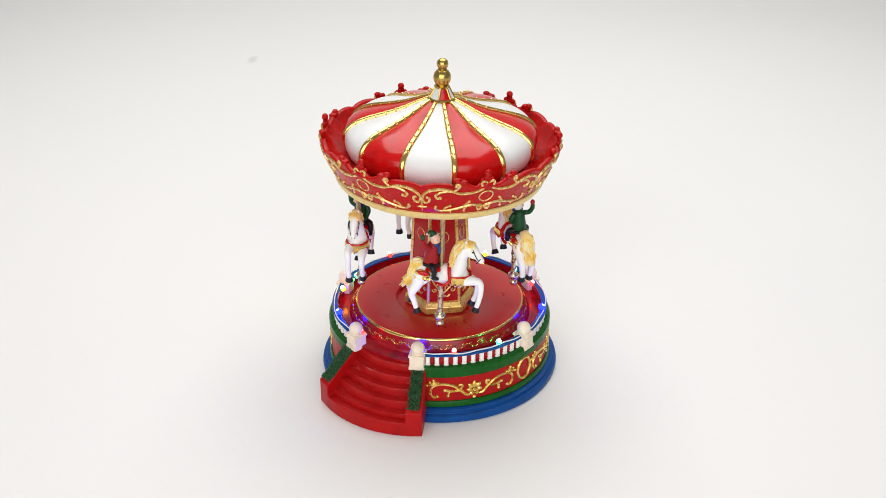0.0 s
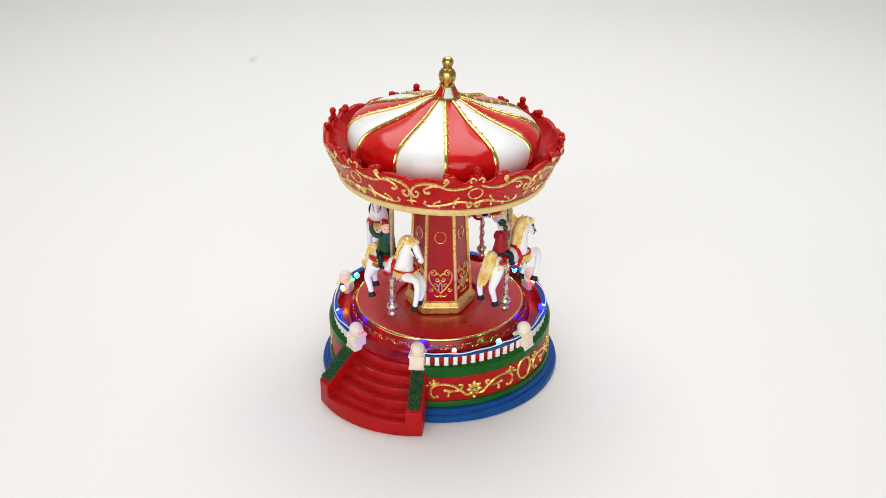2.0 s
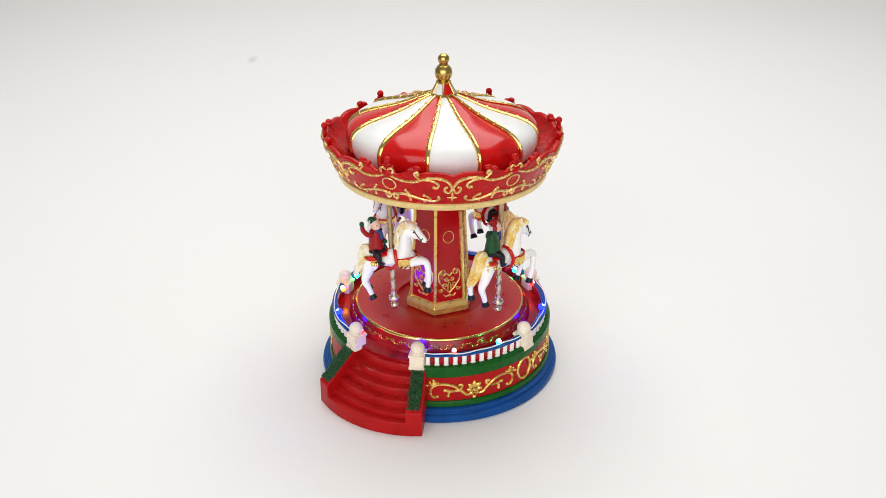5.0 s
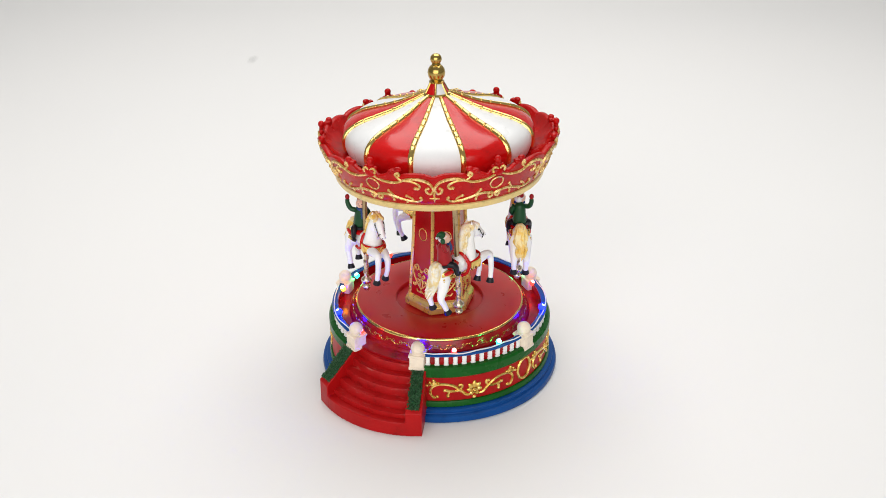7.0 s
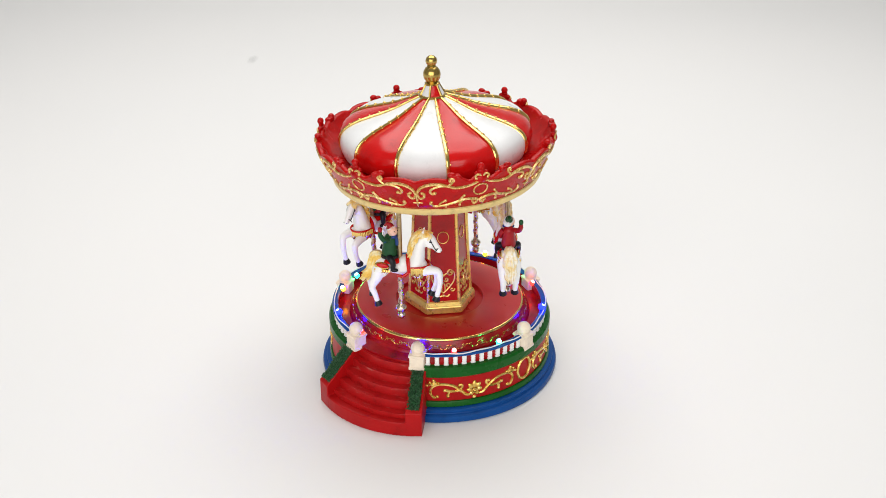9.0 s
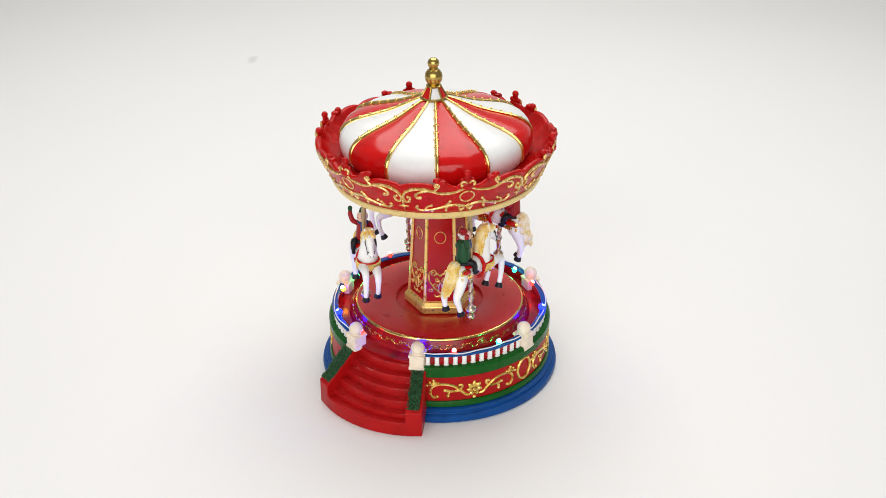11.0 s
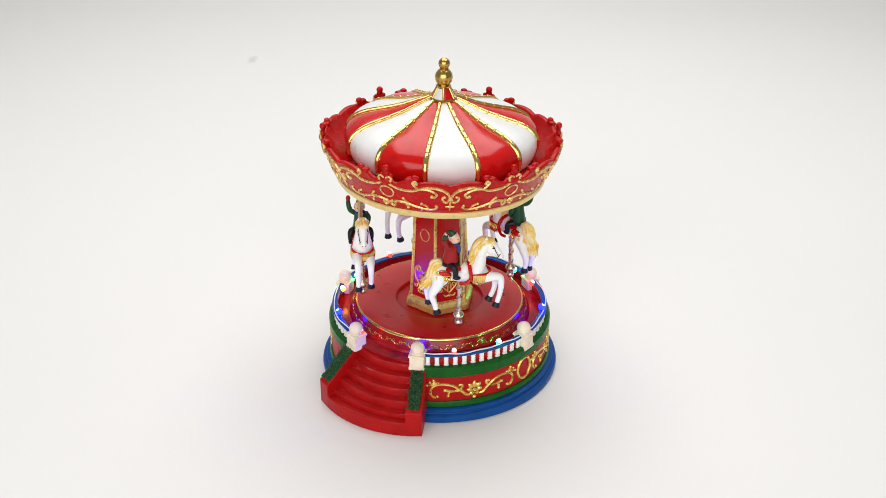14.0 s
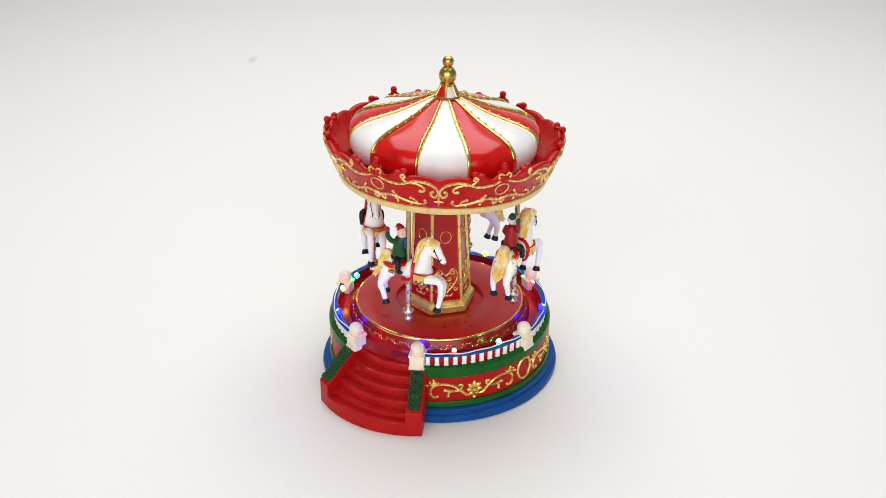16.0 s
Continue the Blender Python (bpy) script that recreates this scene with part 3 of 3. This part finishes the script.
def rim_scroll(roof, d0):
    """The gold tracery of one sixth of the crown: an oval, two waving vines to each side of it, and a star where the sixths meet."""
    def on_rim(u, v):
        return polar(rim_r(v) + 0.015, d0 + math.degrees(u / 7.2), v)

    def stroke(bm, pts, rad, s=1):
        tube(bm, [on_rim(s * u, v + 0.16) for u, v in pts], [1.18 * q for q in rad] if isinstance(rad, list) else rad, 6)

    bm = bmesh.new()
    stroke(bm, [(0.42 * math.cos(radians(a)), 15.78 + 0.4 * math.sin(radians(a))) for a in range(0, 361, 15)], 0.05)
    part("oval_ring", bm, TRACERY, roof)
    for s in (-1, 1):
        bm = bmesh.new()
        for pts, rad in (
            # upper vine: from its curl over the oval, under the knob and the scallop, down to the meeting point
            ([(0.34, 16.6), (0.4, 16.74), (0.28, 16.86), (0.1, 16.8), (0.05, 16.58), (0.28, 16.38), (0.7, 16.22), (1.15, 16.14), (1.6, 16.16), (2.0, 16.32), (2.45, 16.46), (3.0, 16.44), (3.45, 16.25), (3.66, 15.95), (3.76, 15.62)],
             [0.06, 0.06, 0.055, 0.06, 0.07, 0.075, 0.075, 0.08, 0.09, 0.08, 0.07]),
            # hook that hangs from it
            ([(2.0, 16.32), (2.5, 16.3), (2.86, 16.14), (2.96, 15.92), (2.82, 15.76), (2.68, 15.84)], [0.05, 0.06, 0.07, 0.07, 0.06]),
            # leaf over the vine, beside the knob
            ([(1.95, 16.3), (1.75, 16.5), (1.62, 16.72), (1.78, 16.8), (1.86, 16.66)], [0.06, 0.07, 0.08, 0.06]),
            # hook at the meeting point
            ([(3.72, 15.68), (3.58, 15.4), (3.36, 15.48), (3.31, 15.76), (3.45, 15.84)], [0.06, 0.07, 0.07, 0.06]),
            # lower vine
            ([(0.26, 14.72), (0.12, 14.8), (0.16, 14.98), (0.46, 15.12), (1.0, 15.14), (1.6, 14.95), (2.2, 14.8), (2.7, 14.76), (3.0, 14.94), (2.94, 15.06)], [0.06, 0.06, 0.07, 0.075, 0.07, 0.06, 0.06, 0.06]),
            ([(0.02, 14.95), (0.22, 15.1), (0.4, 14.95), (0.36, 14.76)], [0.05, 0.06, 0.05]),
            ([(1.3, 15.06), (1.12, 15.28), (0.98, 15.42)], [0.05, 0.06, 0.05]),
            ([(1.0, 15.12), (1.18, 14.92), (1.2, 14.78)], [0.05, 0.06, 0.05]),
            ([(2.5, 14.78), (2.36, 15.02), (2.12, 15.16)], [0.05, 0.06, 0.05]),
            ([(1.95, 14.86), (2.1, 14.72), (2.0, 14.64)], [0.05, 0.05, 0.04]),
        ):
            stroke(bm, flat_spline(pts, 5), rad, s)
        for u, v, q in ((0.34, 16.62, 0.1), (2.7, 15.82, 0.12), (1.82, 16.66, 0.11), (3.43, 15.82, 0.1), (0.28, 14.74, 0.11), (0.98, 15.46, 0.1), (1.2, 14.76, 0.09), (2.08, 15.18, 0.1), (2.94, 15.08, 0.1)):
            ball(bm, on_rim(s * u, v + 0.16), q, n=8)
        part("tracery", bm, TRACERY, roof, "gold scroll tracery on the crown")
    bm = bmesh.new()
    for pts in ([(3.47, 15.02), (3.77, 15.04), (4.07, 15.02)], [(3.77, 15.6), (3.77, 15.35), (3.77, 15.04), (3.77, 14.72)]):
        stroke(bm, pts, [0.025, 0.075, 0.025])
    ball(bm, on_rim(3.77, 15.2), 0.08, n=8)
    part("star", bm, TRACERY, roof)


def column(roof):
    """Six-sided tapering shaft on a gilded plinth."""
    f0 = 8.0
    z0, z1, r0, r1 = 5.25, 14.35, 2.1, 1.66

    def corner(k, z, grow=0.0):
        r = r1 + (r0 - r1) * max(0.0, 1 - (z - z0) / (z1 - z0)) ** 1.7 + grow
        return polar(r, f0 + 30 + 60 * k, z)

    bm = bmesh.new()
    levels = [z0 + (z1 - z0) * i / 10 for i in range(11)]
    rings = [[bm.verts.new(corner(k, z)) for k in range(6)] for z in levels]
    for a, b in zip(rings, rings[1:]):
        for k in range(6):
            bm.faces.new((a[k], a[(k + 1) % 6], b[(k + 1) % 6], b[k]))
    part("column", bm, COLUMN_RED, roof, "red six-sided centre column", smooth=False)
    for k in range(6):
        bm = bmesh.new()
        tube(bm, [corner(k, z, 0.02) for z in levels], 0.115, 6)
        part("column_edge", bm, COLUMN_GOLD, roof)
    bm = bmesh.new()
    rings = []
    for r, z in ((2.1, 4.63), (2.47, 4.64), (2.46, 5.14), (2.2, 5.44), (1.8, 5.48)):
        rings.append([bm.verts.new(polar(r, f0 + 30 + 60 * k, z)) for k in range(6)])
    for a, b in zip(rings, rings[1:]):
        for k in range(6):
            bm.faces.new((a[k], a[(k + 1) % 6], b[(k + 1) % 6], b[k]))
    bm.faces.new(rings[0][::-1])
    bmesh.ops.bevel(bm, geom=bm.edges[:], offset=0.06, segments=3, affect="EDGES")
    part("plinth", bm, COLUMN_GOLD, roof, "gilded six-sided plinth", angle=25)
    for k in range(6):
        def face(u, v):
            a, b = corner(k, v), corner(k + 1, v)
            m, e = (a + b) / 2, (b - a).normalized()
            out = Vector((m.x, m.y, 0)).normalized()
            return m + e * u + out * 0.02

        bm = bmesh.new()
        tube(bm, [face(0.37 * math.cos(radians(a)), 10.1 + 0.42 * math.sin(radians(a))) for a in range(0, 361, 15)], 0.03, 6)
        part("column_ring", bm, COLUMN_GOLD, roof)
        bm = bmesh.new()
        for s in (-1, 1):
            for pts in (curl((0.2, 7.05), 0.17, 200, 1.1, 10), curl((0.6, 6.3), 0.17, 20, -1.0, 10), flat_spline([(0.12, 6.2), (0.1, 6.6), (0.0, 6.85)]), flat_spline([(0, 6.05), (0.35, 6.4), (0.72, 6.95), (0.74, 7.5), (0.5, 7.75)]), curl((0.48, 7.52), 0.24, 90, 1.1, 12), curl((0.3, 6.6), 0.2, -60, 1.0, 10),
                        flat_spline([(0.05, 5.85), (0.28, 5.8), (0.42, 5.95)]), flat_spline([(0.05, 7.35), (0.22, 7.48), (0.42, 7.35)])):
                tube(bm, [face(s * u, v) for u, v in pts], 0.05, 6)
            tube(bm, [face(s * u, v) for u, v in flat_spline([(0.05, 13.2), (0.3, 13.4), (0.5, 13.25), (0.6, 13.5)])], 0.045, 5)
        ball(bm, face(0, 7.35), 0.1, n=8)
        ball(bm, face(0, 5.85), 0.11, n=8)
        part("filigree", bm, COLUMN_GOLD, roof, "gold heart-shaped filigree on the column face")


ROOF = canopy()


SIZE.update(xy=0.973, z=0.973)


# ---- horses: the pole stands at the origin, its lower ball at height 0, the horse faces +x ----
def horse():
    ob = thing("toy_horse", "white galloping resin horse with yellow mane on a brass pole", "toy horse", "horses of the carousel")
    bm = bmesh.new()
    tube(bm, [(0, 0, z) for z in (3.4, 5, 6.5, 8.6)], 0.16, 14)
    part("pole", bm, POLE, ob, "aged brass pole")
    bm = bmesh.new()
    tube(bm, [(0, 0, z) for z in (0.2, 2, 3.45)], 0.15, 14)
    for i in range(24):
        z = 0.75 + 0.105 * i
        tube(bm, [(0.165 * math.cos(a + i * 0.9), 0.165 * math.sin(a + i * 0.9), z + 0.03 * a) for a in (0, 0.7, 1.4, 2.1, 2.8)], 0.035, 5)
    part("pole_foot", bm, STEEL, ob, "twisted champagne-coloured lower pole")
    bm = bmesh.new()
    lathe(bm, [(0, -0.26), (0.16, -0.23), (0.25, -0.1), (0.27, 0.0), (0.22, 0.14), (0.14, 0.2), (0.16, 0.25), (0.3, 0.32), (0.37, 0.5), (0.33, 0.64), (0.2, 0.74), (0.17, 0.8), (0, 0.8)], 24)
    part("pole_knob", bm, STEEL, ob, "turned double knob at the foot of the pole")
    SIZE.update(lift=0.42)
    # body with neck and head, fused
    bm = bmesh.new()
    ball(bm, (0.0, 0, 3.08), (1.25, 0.55, 0.48), (0, 2, 0))
    ball(bm, (-1.12, 0, 3.2), (0.7, 0.6, 0.62), (0, 20, 0))
    ball(bm, (1.1, 0, 3.12), (0.68, 0.56, 0.64), (0, -25, 0))
    tube(bm, spline([(0.95, 0, 3.1), (1.12, 0, 3.85), (1.25, 0, 4.55), (1.5, 0, 5.12)], 6), [0.72, 0.6, 0.47, 0.38], 14, 0.78)
    tube(bm, spline([(1.38, 0, 5.2), (1.85, 0, 5.06), (2.2, 0, 4.66), (2.5, 0, 4.28)], 6), [0.28, 0.41, 0.28, 0.22], 14, 0.76)
    ball(bm, (2.47, 0, 4.32), (0.23, 0.2, 0.19), (0, 40, 0))
    ball(bm, (1.95, 0, 4.78), (0.36, 0.27, 0.36))
    ball(bm, (0.26, 0, 3.42), (0.4, 0.6, 0.46))
    for s in (-1, 1):
        tube(bm, [(1.5, s * 0.2, 5.3), (1.52, s * 0.24, 5.6), (1.56, s * 0.22, 5.8)], [0.13, 0.11, 0.03], 8)
        ball(bm, (1.12, s * 0.3, 2.95), (0.5, 0.32, 0.5))
        ball(bm, (-1.22, s * 0.32, 2.98), (0.55, 0.34, 0.6))
    body = part("body", bm, HORSE_WHITE, ob, "white horse body")
    rm = body.modifiers.new("fuse", "REMESH")
    rm.mode, rm.voxel_size, rm.use_smooth_shade = "VOXEL", 0.0007, True
    sm = body.modifiers.new("soften", "SMOOTH")
    sm.factor, sm.iterations = 0.5, 5

    def leg(pts, rads, name):
        bm = bmesh.new()
        way = spline(pts, 6)
        rads = [q * (0.93 if i < 2 else 0.92) for i, q in enumerate(rads)]
        tube(bm, way, rads, 12)
        ball(bm, pts[0], rads[0] * 0.98, n=10)
        lg = part(name, bm, HORSE_WHITE, ob)
        end, d = Vector(pts[-1]), (Vector(pts[-1]) - Vector(pts[-2])).normalized()
        bm = bmesh.new()
        tube(bm, [end - d * 0.02, end + d * 0.1, end + d * 0.3], [0.17, 0.22, 0.27], 12)
        part("hoof", bm, HOOF, lg, "black hoof")

    leg([(1.2, -0.36, 2.95), (1.92, -0.42, 3.08), (2.46, -0.42, 3.0), (2.56, -0.42, 2.4), (2.48, -0.42, 1.75), (2.36, -0.42, 1.24)], [0.4, 0.32, 0.25, 0.21, 0.18, 0.17], "foreleg")
    leg([(1.2, 0.36, 2.9), (1.8, 0.42, 2.76), (2.24, 0.42, 2.5), (2.26, 0.42, 1.95), (2.15, 0.42, 1.5), (2.02, 0.42, 1.2)], [0.4, 0.32, 0.24, 0.19, 0.17, 0.17], "foreleg")
    leg([(-1.3, -0.36, 3.0), (-1.48, -0.4, 2.42), (-1.78, -0.42, 1.78), (-1.62, -0.42, 1.25), (-1.48, -0.42, 0.76)], [0.5, 0.38, 0.25, 0.2, 0.18], "hind_leg")
    leg([(-1.32, 0.36, 2.95), (-1.75, 0.4, 2.35), (-2.0, 0.42, 1.8), (-2.0, 0.42, 1.38), (-1.94, 0.42, 1.05)], [0.48, 0.36, 0.24, 0.19, 0.17], "hind_leg")
    # mane of overlapping locks
    rng = random.Random(3)
    bm = bmesh.new()
    crest = spline([(0.52, 0, 3.95), (0.66, 0, 4.55), (0.9, 0, 5.15), (1.3, 0, 5.5), (1.85, 0, 5.4)], 5)
    tube(bm, crest, [0.14, 0.22, 0.26, 0.24, 0.12], 10, 0.7)
    for i, c in enumerate(crest):
        for s in (-1, 1):
            y = s * rng.uniform(0.14, 0.26)
            l = rng.uniform(0.18, 0.42)
            back = rng.uniform(-0.05, 0.35)
            tube(bm, spline([c + Vector((0, y * 0.4, 0.1)), c + Vector((0.15, y * 1.2, -0.05)), c + Vector((0.15 - back * 0.4, y * 1.5, -l * 0.55)), c + Vector((0.06 - back * 0.55, y * 1.5, -l))], 3), [0.09, 0.12, 0.09, 0.02], 6)
    part("mane", bm, MANE, ob, "wavy yellow mane")
    bm = bmesh.new()
    for i in range(26):
        y, o = rng.uniform(-0.24, 0.24), rng.uniform(-0.1, 0.1)
        l, inn = rng.uniform(0.0, 0.8), rng.uniform(0.0, 0.4)
        wave = rng.uniform(-0.12, 0.12)
        tube(bm, spline([(-1.15, y * 0.4, 3.62), (-1.4 + inn * 0.3, y * 0.7, 3.92 + o - inn * 0.3), (-1.78 + inn * 0.6, y, 3.8 + o - inn * 0.4), (-1.98 + o + inn, y * 1.3 + wave, 3.25), (-2.06 + o + inn * 0.8, y * 1.4 - wave, 2.7 + l * 0.4),
                         (-2.38 + o + inn * 0.8, y * 1.25 + wave, 2.2 + l * 0.7), (-2.62 + o * 2 + inn * 0.9, y * 0.9, 1.9 + l)], 4), [0.12, 0.17, 0.17, 0.15, 0.13, 0.1, 0.02], 6)
    part("tail", bm, MANE, ob, "flowing yellow tail")
    # saddle and harness
    bm = bmesh.new()
    ball(bm, (-0.5, 0, 3.3), (0.72, 0.6, 0.2))
    tube(bm, spline([(0.62, -0.56, 2.7), (0.62, -0.62, 3.0), (0.55, -0.42, 3.45), (0.5, 0, 3.7), (0.55, 0.42, 3.45), (0.62, 0.62, 3.0), (0.62, 0.56, 2.7)], 5), 0.12, 8)
    tube(bm, spline([(0.62, -0.6, 2.75), (0.3, -0.66, 2.5), (-0.1, -0.64, 2.5)], 5), 0.1, 8)
    tube(bm, spline([(0.62, 0.6, 2.75), (0.3, 0.66, 2.5), (-0.1, 0.64, 2.5)], 5), 0.1, 8)
    tube(bm, spline([(0.75, -0.64, 3.05), (1.3, -0.66, 3.1), (1.75, -0.4, 3.1), (1.88, 0, 3.1), (1.75, 0.4, 3.1), (1.3, 0.66, 3.1), (0.75, 0.64, 3.05)], 5), 0.065, 8)
    bmesh.ops.translate(bm, vec=(0, 0, 0.24), verts=bm.verts[:])
    part("saddle", bm, RED, ob, "red saddle and breast strap")
    bm = bmesh.new()
    for i in range(27):
        a = radians(-117 + 9 * i)
        x, y = 1.13 + 0.7 * math.cos(a), 0.68 * math.sin(a)
        low = 2.5 + 0.07 * (i % 3)
        tube(bm, [(x, y, 3.1), (x * 1.01, y * 1.05, 2.9), (x * 0.99, y * 1.02, low + 0.1), (x * 0.985, y * 0.99, low - 0.06)], [0.1, 0.125, 0.11, 0.03], 6)
    for s in (-1, 1):
        ball(bm, (-1.08, s * 0.57, 3.12), (0.5, 0.13, 0.3), (0, 12, 0), n=12)
        for i in range(7):
            tube(bm, [(-1.5 + 0.15 * i, s * 0.64, 3.0 - 0.02 * i), (-1.52 + 0.15 * i, s * 0.67, 2.8 - 0.03 * (i % 2)), (-1.53 + 0.15 * i, s * 0.65, 2.68)], [0.08, 0.09, 0.03], 6)
    bmesh.ops.translate(bm, vec=(0, 0, 0.2), verts=bm.verts[:])
    part("harness_fringe", bm, GOLD, ob, "gold fringed breast harness")
    bm = bmesh.new()
    for s in (-1, 1):
        ball(bm, (-1.04, s * 0.63, 3.2), (0.4, 0.11, 0.17), (0, 10, 0), n=12)
    bmesh.ops.translate(bm, vec=(0, 0, 0.2), verts=bm.verts[:])
    part("blanket_boss", bm, RED, ob)
    # bridle and eyes
    bm = bmesh.new()
    for s in (-1, 1):
        tube(bm, spline([(1.82, s * 0.16, 5.4), (2.02, s * 0.32, 5.05), (2.14, s * 0.28, 4.74), (2.32, s * 0.235, 4.4)], 4), 0.028, 5)
        tube(bm, spline([(2.5, s * 0.03, 4.57), (2.38, s * 0.22, 4.45), (2.2, s * 0.23, 4.22)], 4), 0.028, 5)
        ball(bm, (1.98, s * 0.31, 5.0), (0.09, 0.04, 0.05), n=8)
        ball(bm, (2.62, s * 0.1, 4.27), 0.035, n=6)
    part("bridle", bm, HOOF, ob, "thin black bridle and eyes")
    SIZE.update(lift=0.0)
    return ob


def rider(coat, hat, mitten, name):
    """A seated doll as one plain mesh: torso, round head, cap, one arm up, legs down."""
    bm = bmesh.new()
    mats = [coat, hat, mitten, HOOF, SKIN, WHITE, NAVY]
    tube(bm, spline([(-0.5, 0, 3.3), (-0.5, 0, 3.7), (-0.48, 0, 4.3), (-0.42, 0, 4.85), (-0.36, 0, 5.1)], 4), [0.48, 0.53, 0.45, 0.4, 0.2], 14, 1.05)
    tube(bm, [(-0.48, 0, 3.34), (-0.48, 0, 3.52)], [0.62, 0.6], 16, 1.05, mat=3)
    ball(bm, (-0.24, -0.08, 5.4), (0.37, 0.36, 0.4), mat=4)
    ball(bm, (0.02, -0.36, 5.36), 0.07, mat=4, n=8)
    for e in (-0.13, 0.13):
        ball(bm, (0.06 + e * 0.75 - 0.03, -0.3 + e * 0.75 + 0.02, 5.48), 0.04, mat=3, n=6)
    ball(bm, (-0.36, 0.08, 5.38), (0.32, 0.33, 0.33), mat=5)
    tube(bm, spline([(-0.38, 0, 5.62), (-0.44, 0, 5.78), (-0.54, 0, 5.88), (-0.68, 0.05, 5.86), (-0.8, 0.1, 5.72)], 4), [0.28, 0.25, 0.17, 0.11, 0.07], 12, mat=1)
    lathe_ring = [(-0.37 + 0.3 * math.cos(a), 0.31 * math.sin(a), 5.62 + 0.12 * math.cos(a)) for a in [2 * math.pi * i / 18 for i in range(19)]]
    tube(bm, lathe_ring, 0.05, 7, mat=5)
    ball(bm, (-0.83, 0.1, 5.64), 0.1, mat=5, n=8)
    tube(bm, spline([(-0.3, -0.3, 5.02), (-0.05, -0.2, 4.98), (0.02, 0.1, 4.95), (-0.2, 0.34, 5.0)], 4), 0.12, 8, mat=6)
    tube(bm, spline([(-0.02, -0.08, 4.95), (0.06, -0.1, 4.6), (0.05, -0.12, 4.3)], 4), [0.14, 0.15, 0.12], 8, mat=6)
    tube(bm, spline([(-0.5, -0.36, 4.8), (-0.76, -0.66, 4.92), (-0.98, -0.78, 5.32), (-1.0, -0.78, 5.62)], 4), [0.19, 0.19, 0.17, 0.15], 10)
    ball(bm, (-1.0, -0.78, 5.8), (0.17, 0.17, 0.22), mat=2)
    tube(bm, spline([(-0.45, 0.4, 4.8), (-0.38, 0.6, 4.4), (-0.15, 0.48, 4.05), (0.08, 0.3, 3.95)], 4), [0.2, 0.2, 0.18, 0.16], 10)
    ball(bm, (0.13, 0.22, 3.95), 0.17, mat=2)
    for s in (-1, 1):
        tube(bm, spline([(-0.5, s * 0.35, 3.45), (-0.3, s * 0.66, 3.38), (-0.16, s * 0.76, 3.08), (-0.2, s * 0.76, 2.72)], 4), [0.26, 0.25, 0.2, 0.17], 10, mat=3)
        ball(bm, (-0.08, s * 0.78, 2.6), (0.28, 0.15, 0.15), mat=3)
    bmesh.ops.transform(bm, matrix=pose(-0.2, 0, 1.3) @ Matrix.Diagonal((0.9, 0.9, 0.87, 1)), verts=bm.verts[:])
    ob = part(name, bm, mats)
    return ob


# body angle, distance from the axis, height of the lower knob, turn inwards, lean of the pole forwards and inwards
PLACES = [(0.0, 5.17, 5.7, -9.0, 0.027, -0.006), (-88.3, 5.19, 5.86, -6.5, 0.016, 0.0), (-171.4, 4.62, 6.12, 25.0, -0.043, 0.0), (90.6, 4.86, 5.74, 24.0, -0.016, 0.009)]


def seat(i, t=0.0):
    a, r, z, yaw, ahead, inward = PLACES[i]
    if i == 0:  # this one sinks a little on its way round
        z -= 0.24 * (1 - math.cos(radians(TURN * (t - 0.1))))
    p = polar(r, a, z) * CM
    lean = Matrix.Rotation(ahead, 4, "Y") @ Matrix.Rotation(-inward, 4, "X")
    return Matrix.Translation(p) @ pose(0, 0, 0, 0, 0, a) @ lean @ pose(0, 0, 0, 0, 0, yaw)


HORSES = [horse()]
HORSES += [copy_thing(HORSES[0], seat(i)) for i in (1, 2, 3)]
for child in HORSES[2].children:
    if child.name.split(".")[0] in ("mane", "tail"):
        child.material_slots[0].link = "OBJECT"
        child.material_slots[0].material = PALE_MANE
REAR = pose(0, 0, 0.031) @ pose(0, 0, 0, 0, -6, 0) @ pose(0, 0, -0.031)
for child in HORSES[2].children:
    if child.name.split(".")[0] not in ("pole", "pole_foot", "pole_knob"):
        child.matrix_basis = pose(-0.001, 0, -0.002) @ REAR
HORSES[2]["label"] = "white galloping resin horse with cream mane on a brass pole"
RED_RIDER = rider(COAT_RED, COAT_GREEN, COAT_GREEN, "rider_doll")
GREEN_RIDER = rider(COAT_GREEN, COAT_RED, COAT_RED, "rider_doll")
tagged(RED_RIDER, "little resin doll in red coat and green cap riding a horse", "doll", "riders on the carousel")
tagged(GREEN_RIDER, "little resin doll in green coat and red cap riding a horse", "doll", "riders on the carousel")
RIDERS = [RED_RIDER, GREEN_RIDER, copy_thing(RED_RIDER, seat(2)), copy_thing(GREEN_RIDER, seat(3))]


def motions():
    """Roof, horses and dolls turn together, once round in 13.5 seconds."""
    times = [0.5 * k for k in range(33)]

    def turned(t):
        return AXIS @ Matrix.Rotation(radians(TURN * t), 4, "Z")

    walk(ROOF, [(t, turned(t) @ TILT) for t in times])
    fine = [0.25 * k for k in range(65)]
    for i in range(4):
        walk(HORSES[i], [(t, turned(t) @ seat(i, t)) for t in fine])
        lean = pose(-0.002, 0, -0.003) @ REAR if i == 2 else pose(0, 0, 0)
        walk(RIDERS[i], [(t, turned(t) @ seat(i, t) @ lean) for t in fine])


motions()
